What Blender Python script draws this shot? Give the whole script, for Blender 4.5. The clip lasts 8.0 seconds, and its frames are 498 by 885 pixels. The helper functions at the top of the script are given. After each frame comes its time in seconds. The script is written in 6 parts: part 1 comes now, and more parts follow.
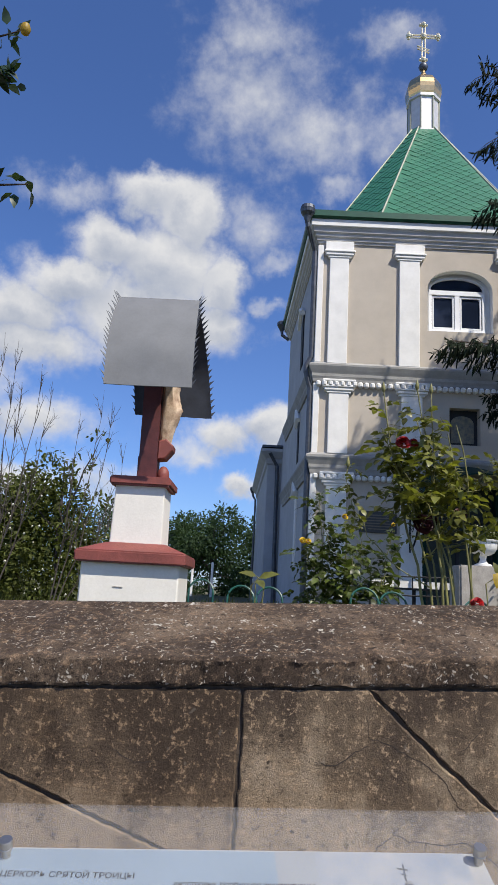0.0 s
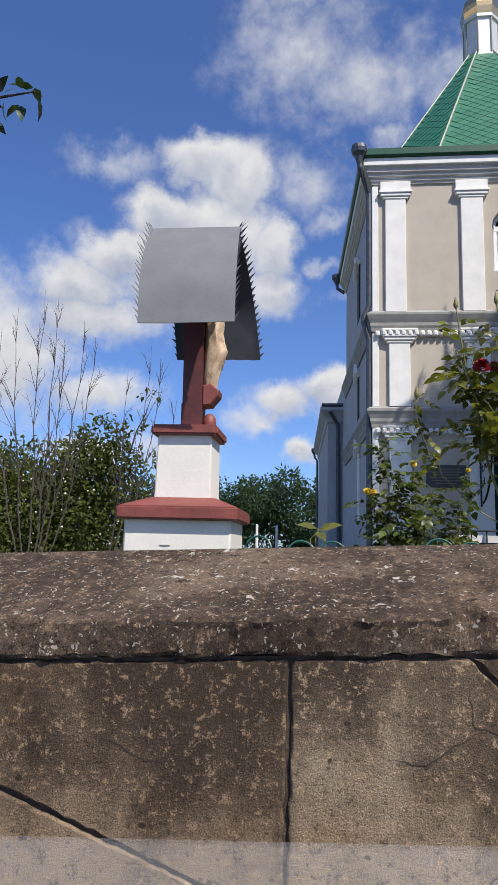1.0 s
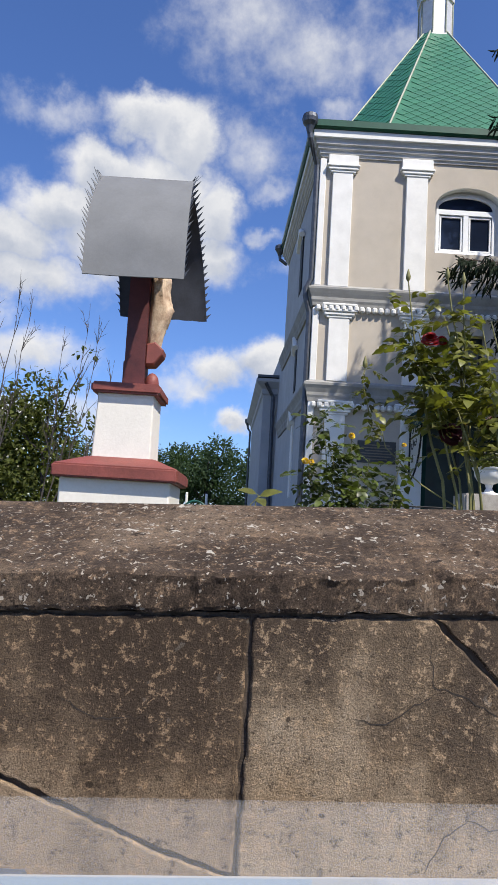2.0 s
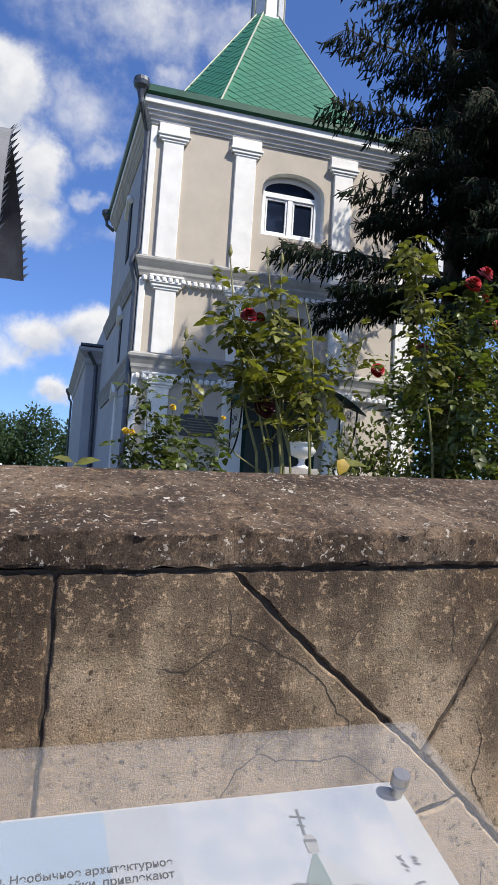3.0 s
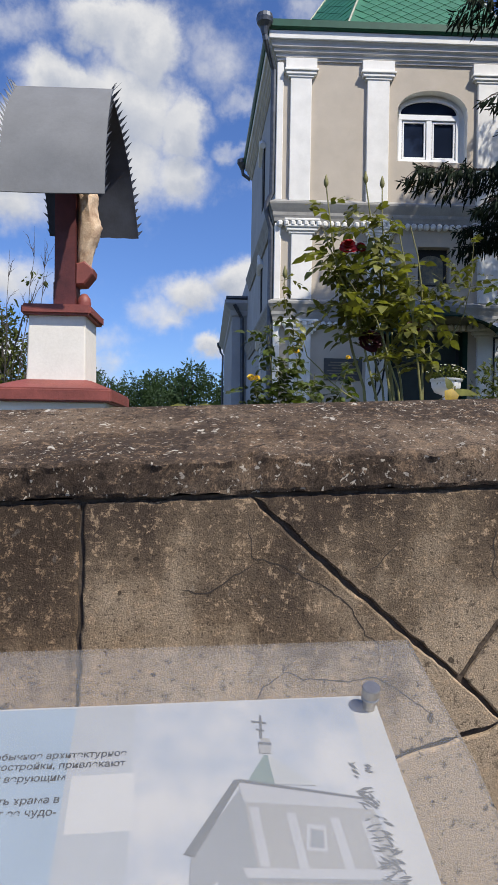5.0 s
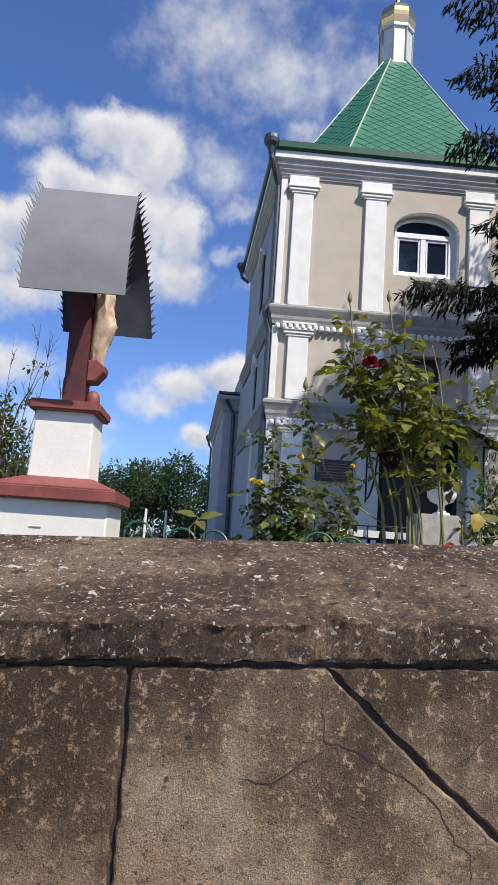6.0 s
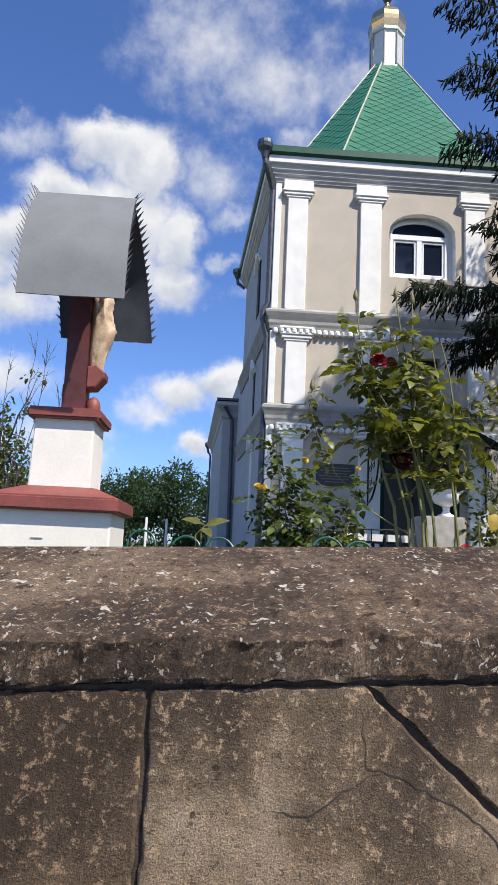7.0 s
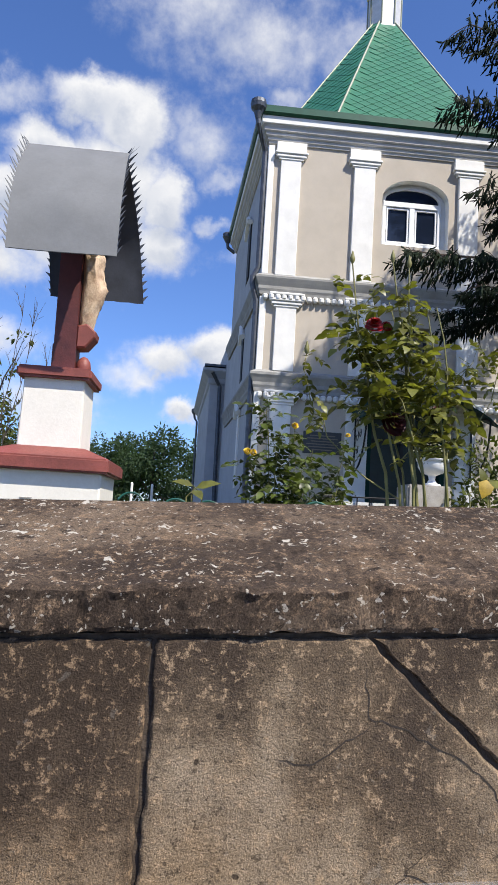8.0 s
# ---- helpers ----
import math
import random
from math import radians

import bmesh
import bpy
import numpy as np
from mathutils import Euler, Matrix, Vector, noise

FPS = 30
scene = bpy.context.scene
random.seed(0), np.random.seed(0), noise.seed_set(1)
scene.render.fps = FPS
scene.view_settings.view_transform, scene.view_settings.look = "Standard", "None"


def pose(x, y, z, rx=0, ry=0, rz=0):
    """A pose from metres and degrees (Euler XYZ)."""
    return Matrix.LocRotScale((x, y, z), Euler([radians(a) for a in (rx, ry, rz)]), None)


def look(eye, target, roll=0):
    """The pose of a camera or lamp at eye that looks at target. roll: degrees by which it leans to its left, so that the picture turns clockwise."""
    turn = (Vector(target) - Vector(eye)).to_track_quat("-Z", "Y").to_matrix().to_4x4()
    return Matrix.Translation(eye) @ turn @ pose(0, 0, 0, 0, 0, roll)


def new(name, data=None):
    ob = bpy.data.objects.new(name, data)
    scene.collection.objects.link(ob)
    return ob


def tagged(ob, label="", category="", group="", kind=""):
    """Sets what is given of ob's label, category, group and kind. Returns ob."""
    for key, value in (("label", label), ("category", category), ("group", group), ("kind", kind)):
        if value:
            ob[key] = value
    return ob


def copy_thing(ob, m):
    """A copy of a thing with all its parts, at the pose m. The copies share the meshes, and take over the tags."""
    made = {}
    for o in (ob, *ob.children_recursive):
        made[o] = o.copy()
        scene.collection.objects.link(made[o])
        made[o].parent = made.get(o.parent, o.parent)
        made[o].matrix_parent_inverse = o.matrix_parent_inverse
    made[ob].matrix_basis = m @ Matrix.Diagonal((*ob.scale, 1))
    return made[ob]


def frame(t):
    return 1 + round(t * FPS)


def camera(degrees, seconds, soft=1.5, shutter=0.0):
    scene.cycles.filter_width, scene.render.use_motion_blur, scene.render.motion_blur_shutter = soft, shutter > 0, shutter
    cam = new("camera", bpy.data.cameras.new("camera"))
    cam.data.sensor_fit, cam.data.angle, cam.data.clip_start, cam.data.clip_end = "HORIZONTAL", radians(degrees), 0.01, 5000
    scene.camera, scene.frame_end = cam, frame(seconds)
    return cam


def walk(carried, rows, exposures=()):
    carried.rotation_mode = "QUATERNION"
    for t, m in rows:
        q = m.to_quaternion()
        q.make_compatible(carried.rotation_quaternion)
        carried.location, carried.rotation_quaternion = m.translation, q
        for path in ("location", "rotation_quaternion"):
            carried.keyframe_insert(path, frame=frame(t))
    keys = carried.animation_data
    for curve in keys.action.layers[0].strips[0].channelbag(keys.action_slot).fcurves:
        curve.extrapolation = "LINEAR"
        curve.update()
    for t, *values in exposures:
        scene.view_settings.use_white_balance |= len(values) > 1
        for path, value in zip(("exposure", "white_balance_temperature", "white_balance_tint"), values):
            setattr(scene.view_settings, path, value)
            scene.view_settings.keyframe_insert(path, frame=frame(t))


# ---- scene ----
cam = camera(40.1, 8.0, 1.5)
PATH = [
    (0, (0.152, 0.835, 1.443), (0.119, 2.791, 1.861), 3.2),
    (0.5, (0.164, 1.09, 1.408), (-0.035, 3.046, 1.772), 2.9),
    (1, (0.182, 1.255, 1.401), (-0.025, 3.22, 1.711), 1.5),
    (2.5, (0.106, 1.306, 1.364), (0.367, 3.278, 1.577), 4.3),
    (3, (0.145, 1.281, 1.355), (0.652, 3.206, 1.542), 3.6),
    (3.5, (0.236, 1.249, 1.339), (0.723, 3.185, 1.461), 3.5),
    (4, (0.333, 1.252, 1.339), (0.619, 3.231, 1.375), 2.7),
    (4.5, (0.371, 1.251, 1.327), (0.58, 3.24, 1.317), 0.5),
    (5, (0.356, 1.248, 1.334), (0.418, 3.247, 1.347), 1.0),
    (6.5, (0.196, 1.43, 1.435), (0.315, 3.393, 1.796), 4.6),
    (7, (0.202, 1.447, 1.412), (0.304, 3.422, 1.716), 2.6),
    (7.5, (0.207, 1.444, 1.402), (0.372, 3.417, 1.688), 2.3),
    (8, (0.177, 1.464, 1.393), (0.326, 3.447, 1.605), 3.5),
]
EXPOSURES = [(0.0, -0.12), (1.0, -0.08), (2.5, 0.11), (3.5, 0.14), (4.0, 0.06), (5.0, -0.09), (6.5, 0.11), (7.5, 0.18), (8.0, 0.20)]
walk(cam, [(t, look(eye, target, roll)) for t, eye, target, roll in PATH], EXPOSURES)

# ---- sky, sun ----
SUN_AZ, SUN_EL = 138.0, 53.0      # degrees clockwise from +y, and above the horizon


def sun_way():
    a, e = radians(SUN_AZ), radians(SUN_EL)
    return Vector((math.sin(a) * math.cos(e), math.cos(a) * math.cos(e), math.sin(e)))


sun = new("sun", bpy.data.lights.new("sun", "SUN"))
sun.data.energy, sun.data.angle, sun.data.color = 6.2, radians(0.55), (1.0, 0.93, 0.82)
sun.rotation_mode = "QUATERNION"
sun.rotation_quaternion = sun_way().to_track_quat("Z", "Y")
sun.location = (6, -6, 20)

# clouds: azimuth, elevation, half width, half height in degrees, density
CLOUDS = [
    (-7.7, 30.3, 3.6, 2.5, 1.25), (-11.3, 31.0, 3.1, 1.7, 1.10), (-13.9, 26.8, 3.5, 2.2, 1.25), (-9.0, 26.0, 4.5, 3.3, 1.30), (-4.2, 24.7, 2.3, 2.5, 1.25), (-17.1, 23.6, 4.2, 2.1, 1.25),
    (-20.5, 21.1, 4.1, 2.2, 1.20), (-4.3, 21.5, 3.0, 2.3, 1.10), (-11.1, 21.7, 6.2, 3.3, 1.20), (-19.3, 18.4, 6.0, 2.2, 1.00), (-1.6, 29.9, 4.6, 3.4, 0.54), (0.4, 27.2, 2.8, 1.2, 0.54),
    (0.3, 23.6, 1.6, 0.8, 0.55), (-18.1, 30.7, 6.8, 1.5, 0.50), (2.4, 21.3, 2.0, 0.9, 0.45), (-2.3, 38.8, 8.6, 4.5, 0.56), (3.8, 36.6, 8.0, 3.9, 0.58), (10.6, 36.4, 4.9, 2.8, 0.54),
    (-2.4, 43.0, 7.0, 3.9, 0.52), (-6.4, 40.9, 3.4, 2.6, 0.45), (5.5, 32.8, 3.1, 1.4, 0.50), (-3.2, 12.4, 3.2, 1.6, 1.05), (0.9, 13.5, 2.7, 1.7, 1.15), (-1.5, 8.2, 1.7, 0.8, 1.00),
    (-6.0, 11.0, 3.2, 1.6, 0.72), (-19.0, 12.5, 5.9, 1.9, 0.85), (-13.5, 8.0, 4.6, 1.9, 0.70), (-19.7, 7.4, 3.4, 1.6, 0.95), (-11.5, 6.3, 3.2, 1.5, 0.70), (-17.5, 30.6, 4.5, 1.8, 0.55),
    (11.0, 42.6, 5.3, 1.9, 0.50),
    (-27.0, 15.0, 6.0, 6.0, 1.00),
    (26.0, 20.0, 9.0, 4.0, 0.80), (48.0, 16.0, 11.0, 5.0, 0.90),
    (-60.0, 22.0, 16.0, 7.0, 0.90), (95.0, 25.0, 18.0, 8.0, 0.90), (-110.0, 25.0, 20.0, 8.0, 0.90), (160.0, 18.0, 18.0, 6.0, 0.80), (-160.0, 30.0, 20.0, 8.0, 0.80),
]


def build_world():
    w = bpy.data.worlds.new("sky")
    scene.world = w
    w.use_nodes = True
    nt = w.node_tree
    nt.nodes.clear()
    N, Lk = nt.nodes, nt.links

    def math_node(op, a, b=None, c=None):
        n = N.new("ShaderNodeMath")
        n.operation = op
        for i, v in enumerate((a, b, c)):
            if v is None:
                continue
            if isinstance(v, (int, float)):
                n.inputs[i].default_value = v
            else:
                Lk.new(v, n.inputs[i])
        return n.outputs[0]

    sky = N.new("ShaderNodeTexSky")
    sky.sky_type, sky.sun_disc = "NISHITA", False
    sky.sun_elevation, sky.sun_rotation = radians(SUN_EL), radians(SUN_AZ)
    sky.air_density, sky.dust_density, sky.ozone_density = 1.0, 0.5, 3.0
    tint = N.new("ShaderNodeMix")
    tint.data_type, tint.blend_type = "RGBA", "MULTIPLY"
    tint.inputs["Factor"].default_value = 1.0
    Lk.new(sky.outputs[0], tint.inputs["A"])
    tint.inputs["B"].default_value = SKY_TINT
    co = N.new("ShaderNodeTexCoord")
    # uneven outline of the clouds: the direction is shaken by fine noise
    n1 = N.new("ShaderNodeTexNoise")
    n1.inputs["Scale"].default_value, n1.inputs["Detail"].default_value, n1.inputs["Roughness"].default_value = 14.0, 9.0, 0.61
    Lk.new(co.outputs["Generated"], n1.inputs["Vector"])
    shake = N.new("ShaderNodeVectorMath")
    shake.operation = "MULTIPLY_ADD"
    Lk.new(n1.outputs["Color"], shake.inputs[0])
    shake.inputs[1].default_value = (0.075, 0.075, 0.075)
    mid = N.new("ShaderNodeVectorMath")
    mid.operation = "SUBTRACT"
    Lk.new(co.outputs["Generated"], mid.inputs[0])
    mid.inputs[1].default_value = (0.0375, 0.0375, 0.0375)
    Lk.new(mid.outputs[0], shake.inputs[2])
    sep = N.new("ShaderNodeSeparateXYZ")
    Lk.new(shake.outputs[0], sep.inputs[0])
    az = math_node("MULTIPLY", math_node("ARCTAN2", sep.outputs[0], sep.outputs[1]), 57.29578)
    el = math_node("MULTIPLY", math_node("ARCSINE", sep.outputs[2]), 57.29578)
    total, low = None, None
    for a, e, sa, se, d in CLOUDS:
        u = math_node("MULTIPLY", math_node("SUBTRACT", az, a), 1.0 / sa)
        v = math_node("MULTIPLY", math_node("SUBTRACT", el, e), 1.0 / se)
        r = math_node("ADD", math_node("MULTIPLY", u, u), math_node("MULTIPLY", v, v))
        g = math_node("MULTIPLY", math_node("EXPONENT", math_node("MULTIPLY", r, -0.9)), d)
        total = g if total is None else math_node("MAXIMUM", total, g)
        # shade towards the cloud's base
        s = math_node("MULTIPLY", g, math_node("MULTIPLY_ADD", v, -0.55, 0.25))
        low = s if low is None else math_node("MAXIMUM", low, s)
    n2 = N.new("ShaderNodeTexNoise")
    n2.inputs["Scale"].default_value, n2.inputs["Detail"].default_value, n2.inputs["Roughness"].default_value = 26.0, 10.0, 0.6
    Lk.new(co.outputs["Generated"], n2.inputs["Vector"])
    dens = math_node("ADD", total, math_node("MULTIPLY_ADD", n2.outputs["Fac"], 0.7, -0.35))
    cover = N.new("ShaderNodeMapRange")
    cover.interpolation_type = "SMOOTHSTEP"
    Lk.new(dens, cover.inputs["Value"])
    cover.inputs["From Min"].default_value, cover.inputs["From Max"].default_value = 0.16, 0.90
    shade = N.new("ShaderNodeMapRange")
    Lk.new(math_node("ADD", low, math_node("MULTIPLY_ADD", n1.outputs["Fac"], 0.9, -0.45)), shade.inputs["Value"])
    shade.inputs["From Min"].default_value, shade.inputs["From Max"].default_value = 0.05, 0.75
    cc = N.new("ShaderNodeMix")
    cc.data_type = "RGBA"
    Lk.new(shade.outputs[0], cc.inputs["Factor"])
    cc.inputs["A"].default_value, cc.inputs["B"].default_value = CLOUD_LIT, CLOUD_SHADE
    mix = N.new("ShaderNodeMix")
    mix.data_type = "RGBA"
    Lk.new(cover.outputs[0], mix.inputs["Factor"])
    Lk.new(tint.outputs["Result"], mix.inputs["A"])
    Lk.new(cc.outputs["Result"], mix.inputs["B"])
    bg = N.new("ShaderNodeBackground")
    Lk.new(mix.outputs["Result"], bg.inputs["Color"])
    bg.inputs["Strength"].default_value = SKY_STRENGTH
    out = N.new("ShaderNodeOutputWorld")
    Lk.new(bg.outputs[0], out.inputs[0])


SKY_STRENGTH = 0.115
SKY_TINT = (0.76, 0.96, 1.40, 1)
CLOUD_LIT, CLOUD_SHADE = (7.2, 7.2, 7.3, 1), (3.2, 3.7, 4.8, 1)
build_world()


# ---- materials ----
def material(name, base, rough=0.7, scale=8.0, amount=0.25, fine=90.0, fine_amount=0.12, bump=0.15, metal=0.0, second=None, island=0.0, obj_random=0.0, spec=0.5, stains=0.0, bump_dist=0.01):
    """Two scales of mottling, fine relief and, where asked, a difference from piece to piece."""
    m = bpy.data.materials.new(name)
    m.use_nodes = True
    N, Lk = m.node_tree.nodes, m.node_tree.links
    b = N["Principled BSDF"]
    b.inputs["Roughness"].default_value, b.inputs["Metallic"].default_value = rough, metal
    b.inputs["Specular IOR Level"].default_value = spec
    co = N.new("ShaderNodeTexCoord")

    def noise_node(s, d=6.0, r=0.6):
        n = N.new("ShaderNodeTexNoise")
        n.inputs["Scale"].default_value, n.inputs["Detail"].default_value, n.inputs["Roughness"].default_value = s, d, r
        Lk.new(co.outputs["Object"], n.inputs["Vector"])
        return n.outputs["Fac"]

    def mixed(f, a, c, blend="MIX"):
        x = N.new("ShaderNodeMix")
        x.data_type, x.blend_type = "RGBA", blend
        for key, v in (("Factor", f), ("A", a), ("B", c)):
            if isinstance(v, (int, float)):
                x.inputs[key].default_value = v
            elif isinstance(v, tuple):
                x.inputs[key].default_value = (*v[:3], 1)
            else:
                Lk.new(v, x.inputs[key])
        return x.outputs["Result"]

    def ramp(v, lo, hi):
        r = N.new("ShaderNodeMapRange")
        Lk.new(v, r.inputs["Value"])
        r.inputs["From Min"].default_value, r.inputs["From Max"].default_value = lo, hi
        return r.outputs[0]

    dark = second or tuple(c * (1 - 1.6 * amount) for c in base)
    light = tuple(min(0.95, c * (1 + 0.9 * amount)) for c in base)
    big = noise_node(scale)
    col = mixed(ramp(big, 0.32, 0.68), dark, light)
    small = noise_node(fine, 4.0, 0.7)
    col = mixed(fine_amount, col, mixed(ramp(small, 0.3, 0.7), tuple(c * 0.35 for c in base), tuple(min(1, c * 1.7) for c in base)))
    if stains:
        st = noise_node(scale * 0.45, 8.0, 0.7)
        col = mixed(ramp(st, 0.55, 0.75), col, mixed(stains, col, tuple(c * 0.35 for c in base)))
    if island or obj_random:
        g = N.new("ShaderNodeNewGeometry") if island else N.new("ShaderNodeObjectInfo")
        v = g.outputs["Random Per Island"] if island else g.outputs["Random"]
        k = island or obj_random
        r = N.new("ShaderNodeMapRange")
        Lk.new(v, r.inputs["Value"])
        r.inputs["To Min"].default_value, r.inputs["To Max"].default_value = 1 - k, 1 + k
        h = N.new("ShaderNodeHueSaturation")
        Lk.new(r.outputs[0], h.inputs["Value"])
        Lk.new(col, h.inputs["Color"])
        col = h.outputs[0]
    Lk.new(col, b.inputs["Base Color"])
    if bump:
        bp = N.new("ShaderNodeBump")
        bp.inputs["Strength"].default_value, bp.inputs["Distance"].default_value = bump, bump_dist
        add = N.new("ShaderNodeMath")
        add.operation = "ADD"
        Lk.new(big, add.inputs[0]), Lk.new(small, add.inputs[1])
        Lk.new(add.outputs[0], bp.inputs["Height"])
        Lk.new(bp.outputs[0], b.inputs["Normal"])
    return m


def leaf_material(name, base, back=1.25, island=0.35, rough=0.5, through_light=0.35, warm=None):
    """Leaves: differ one from another, let some light through."""
    m = material(name, base, rough, 30, 0.25, 200, 0.1, 0.0, island=island)
    N, Lk = m.node_tree.nodes, m.node_tree.links
    b = N["Principled BSDF"]
    col = b.inputs["Base Color"].links[0].from_socket
    tr = N.new("ShaderNodeBsdfTranslucent")
    x = N.new("ShaderNodeMix")
    x.data_type, x.blend_type = "RGBA", "MULTIPLY"
    x.inputs["Factor"].default_value = 1.0
    Lk.new(col, x.inputs["A"])
    x.inputs["B"].default_value = (1.5, 1.6, 0.6, 1)
    Lk.new(x.outputs["Result"], tr.inputs["Color"])
    ms = N.new("ShaderNodeMixShader")
    ms.inputs[0].default_value = through_light
    Lk.new(b.outputs[0], ms.inputs[1]), Lk.new(tr.outputs[0], ms.inputs[2])
    Lk.new(ms.outputs[0], N["Material Output"].inputs["Surface"])
    return m


def concrete_material(name, pale, brown, black, stain_from=None, lichen=0.5, grain=0.5, soot=0.0):
    """Old rendered concrete: sand grain, brown and sooty weather stains, pale lichen specks."""
    m = bpy.data.materials.new(name)
    m.use_nodes = True
    N, Lk = m.node_tree.nodes, m.node_tree.links
    b = N["Principled BSDF"]
    b.inputs["Roughness"].default_value, b.inputs["Specular IOR Level"].default_value = 0.95, 0.25
    co = N.new("ShaderNodeTexCoord")

    def noise_node(s, d=8.0, rough=0.65, stretch=None, lac=2.0):
        n = N.new("ShaderNodeTexNoise")
        n.inputs["Scale"].default_value, n.inputs["Detail"].default_value, n.inputs["Roughness"].default_value = s, d, rough
        src = co.outputs["Object"]
        if stretch:
            mp = N.new("ShaderNodeMapping")
            mp.inputs["Scale"].default_value = stretch
            Lk.new(src, mp.inputs["Vector"])
            src = mp.outputs[0]
        Lk.new(src, n.inputs["Vector"])
        return n.outputs["Fac"]

    def mth(op, a, c, d=None):
        n = N.new("ShaderNodeMath")
        n.operation = op
        for i, v in enumerate((a, c, d)):
            if isinstance(v, (int, float)):
                n.inputs[i].default_value = v
            elif v is not None:
                Lk.new(v, n.inputs[i])
        return n.outputs[0]

    def ramp(v, lo, hi, top=1.0):
        r = N.new("ShaderNodeMapRange")
        Lk.new(v, r.inputs["Value"])
        r.inputs["From Min"].default_value, r.inputs["From Max"].default_value, r.inputs["To Max"].default_value = lo, hi, top
        return r.outputs[0]

    def mixed(f, a, c, blend="MIX"):
        x = N.new("ShaderNodeMix")
        x.data_type, x.blend_type = "RGBA", blend
        for key, v in (("Factor", f), ("A", a), ("B", c)):
            if isinstance(v, (int, float)):
                x.inputs[key].default_value = v
            elif isinstance(v, tuple):
                x.inputs[key].default_value = (*v[:3], 1)
            else:
                Lk.new(v, x.inputs[key])
        return x.outputs["Result"]

    big, mid, fine, sand = noise_node(3.4, 3, 0.5), noise_node(13, 8, 0.6), noise_node(120, 5, 0.75), noise_node(420, 3, 0.75)
    blot = noise_node(46, 6, 0.72)
    stain = mth("ADD", mth("MULTIPLY_ADD", big, 1.5, -0.38), mth("MULTIPLY_ADD", mid, 0.75, -0.25))
    stain = mth("ADD", stain, mth("ADD", mth("MULTIPLY_ADD", fine, 0.25, -0.125), mth("MULTIPLY_ADD", blot, 0.40, soot - 0.20)))
    if stain_from is not None:
        sep = N.new("ShaderNodeSeparateXYZ")
        Lk.new(co.outputs["Object"], sep.inputs[0])
        streak = noise_node(2.0, 6, 0.6, (5.0, 5.0, 0.7))
        run = mth("MULTIPLY_ADD", sep.outputs[2], 1.9, -1.9 * stain_from)
        stain = mth("ADD", stain, mth("ADD", run, mth("MULTIPLY_ADD", streak, 0.7, -0.35)))
    col = mixed(ramp(stain, 0.28, 0.58), pale, brown)
    col = mixed(ramp(stain, 0.50, 0.85, 0.92), col, black)
    warm = noise_node(4.3, 6, 0.6)
    col = mixed(ramp(warm, 0.54, 0.70, 0.28), col, (pale[0] * 1.12, pale[1] * 0.92, pale[2] * 0.66))
    # worn-through pale patches, sand grain and crumbs
    wear = mth("ADD", mth("MULTIPLY", blot, 0.55), mth("MULTIPLY", fine, 0.45))
    col = mixed(ramp(wear, 0.53, 0.575, 0.85 * grain), col, (pale[0] * 1.35, pale[1] * 1.25, pale[2] * 1.15))
    col = mixed(ramp(wear, 0.465, 0.42, 0.9 * grain), col, tuple(c * 0.7 for c in black))
    dots = mixed(ramp(sand, 0.36, 0.64), (0.34, 0.33, 0.32), (1.55, 1.52, 1.47))
    col = mixed(0.55 * grain + 0.25, col, dots, "MULTIPLY")
    pits = noise_node(38, 1, 0.4)
    col = mixed(ramp(pits, 0.26, 0.235, 0.8), col, tuple(c * 0.5 for c in black))
    # lichen
    v = N.new("ShaderNodeTexVoronoi")
    v.inputs["Scale"].default_value = 30.0
    sh = N.new("ShaderNodeVectorMath")
    sh.operation = "MULTIPLY_ADD"
    nn = N.new("ShaderNodeTexNoise")
    nn.inputs["Scale"].default_value, nn.inputs["Detail"].default_value = 60.0, 4.0
    Lk.new(co.outputs["Object"], nn.inputs["Vector"])
    Lk.new(nn.outputs["Color"], sh.inputs[0])
    sh.inputs[1].default_value = (0.05, 0.05, 0.05)
    Lk.new(co.outputs["Object"], sh.inputs[2])
    Lk.new(sh.outputs[0], v.inputs["Vector"])
    rnd_v = N.new("ShaderNodeSeparateColor")
    Lk.new(v.outputs["Color"], rnd_v.inputs[0])
    size = mth("MULTIPLY_ADD", rnd_v.outputs[0], 0.72, -0.47)
    spot = mth("SUBTRACT", size, mth("MULTIPLY", v.outputs["Distance"], 1.0))
    col = mixed(ramp(spot, -0.02, 0.04, lichen), col, (0.50, 0.47, 0.41))
    if lichen > 0.3:
        v2 = N.new("ShaderNodeTexVoronoi")
        v2.inputs["Scale"].default_value = 105.0
        Lk.new(sh.outputs[0], v2.inputs["Vector"])
        rnd2 = N.new("ShaderNodeSeparateColor")
        Lk.new(v2.outputs["Color"], rnd2.inputs[0])
        spot2 = mth("SUBTRACT", mth("MULTIPLY_ADD", rnd2.outputs[0], 1.0, -0.55), v2.outputs["Distance"])
        col = mixed(ramp(spot2, -0.02, 0.06, lichen), col, (0.40, 0.36, 0.30))
    Lk.new(col, b.inputs["Base Color"])
    bp = N.new("ShaderNodeBump")
    bp.inputs["Strength"].default_value, bp.inputs["Distance"].default_value = 0.75, 0.004
    h = mth("ADD", mth("MULTIPLY", fine, 0.7), mth("ADD", mth("MULTIPLY", sand, 0.45), mth("MULTIPLY", blot, 0.9)))
    Lk.new(h, bp.inputs["Height"])
    Lk.new(bp.outputs[0], b.inputs["Normal"])
    return m


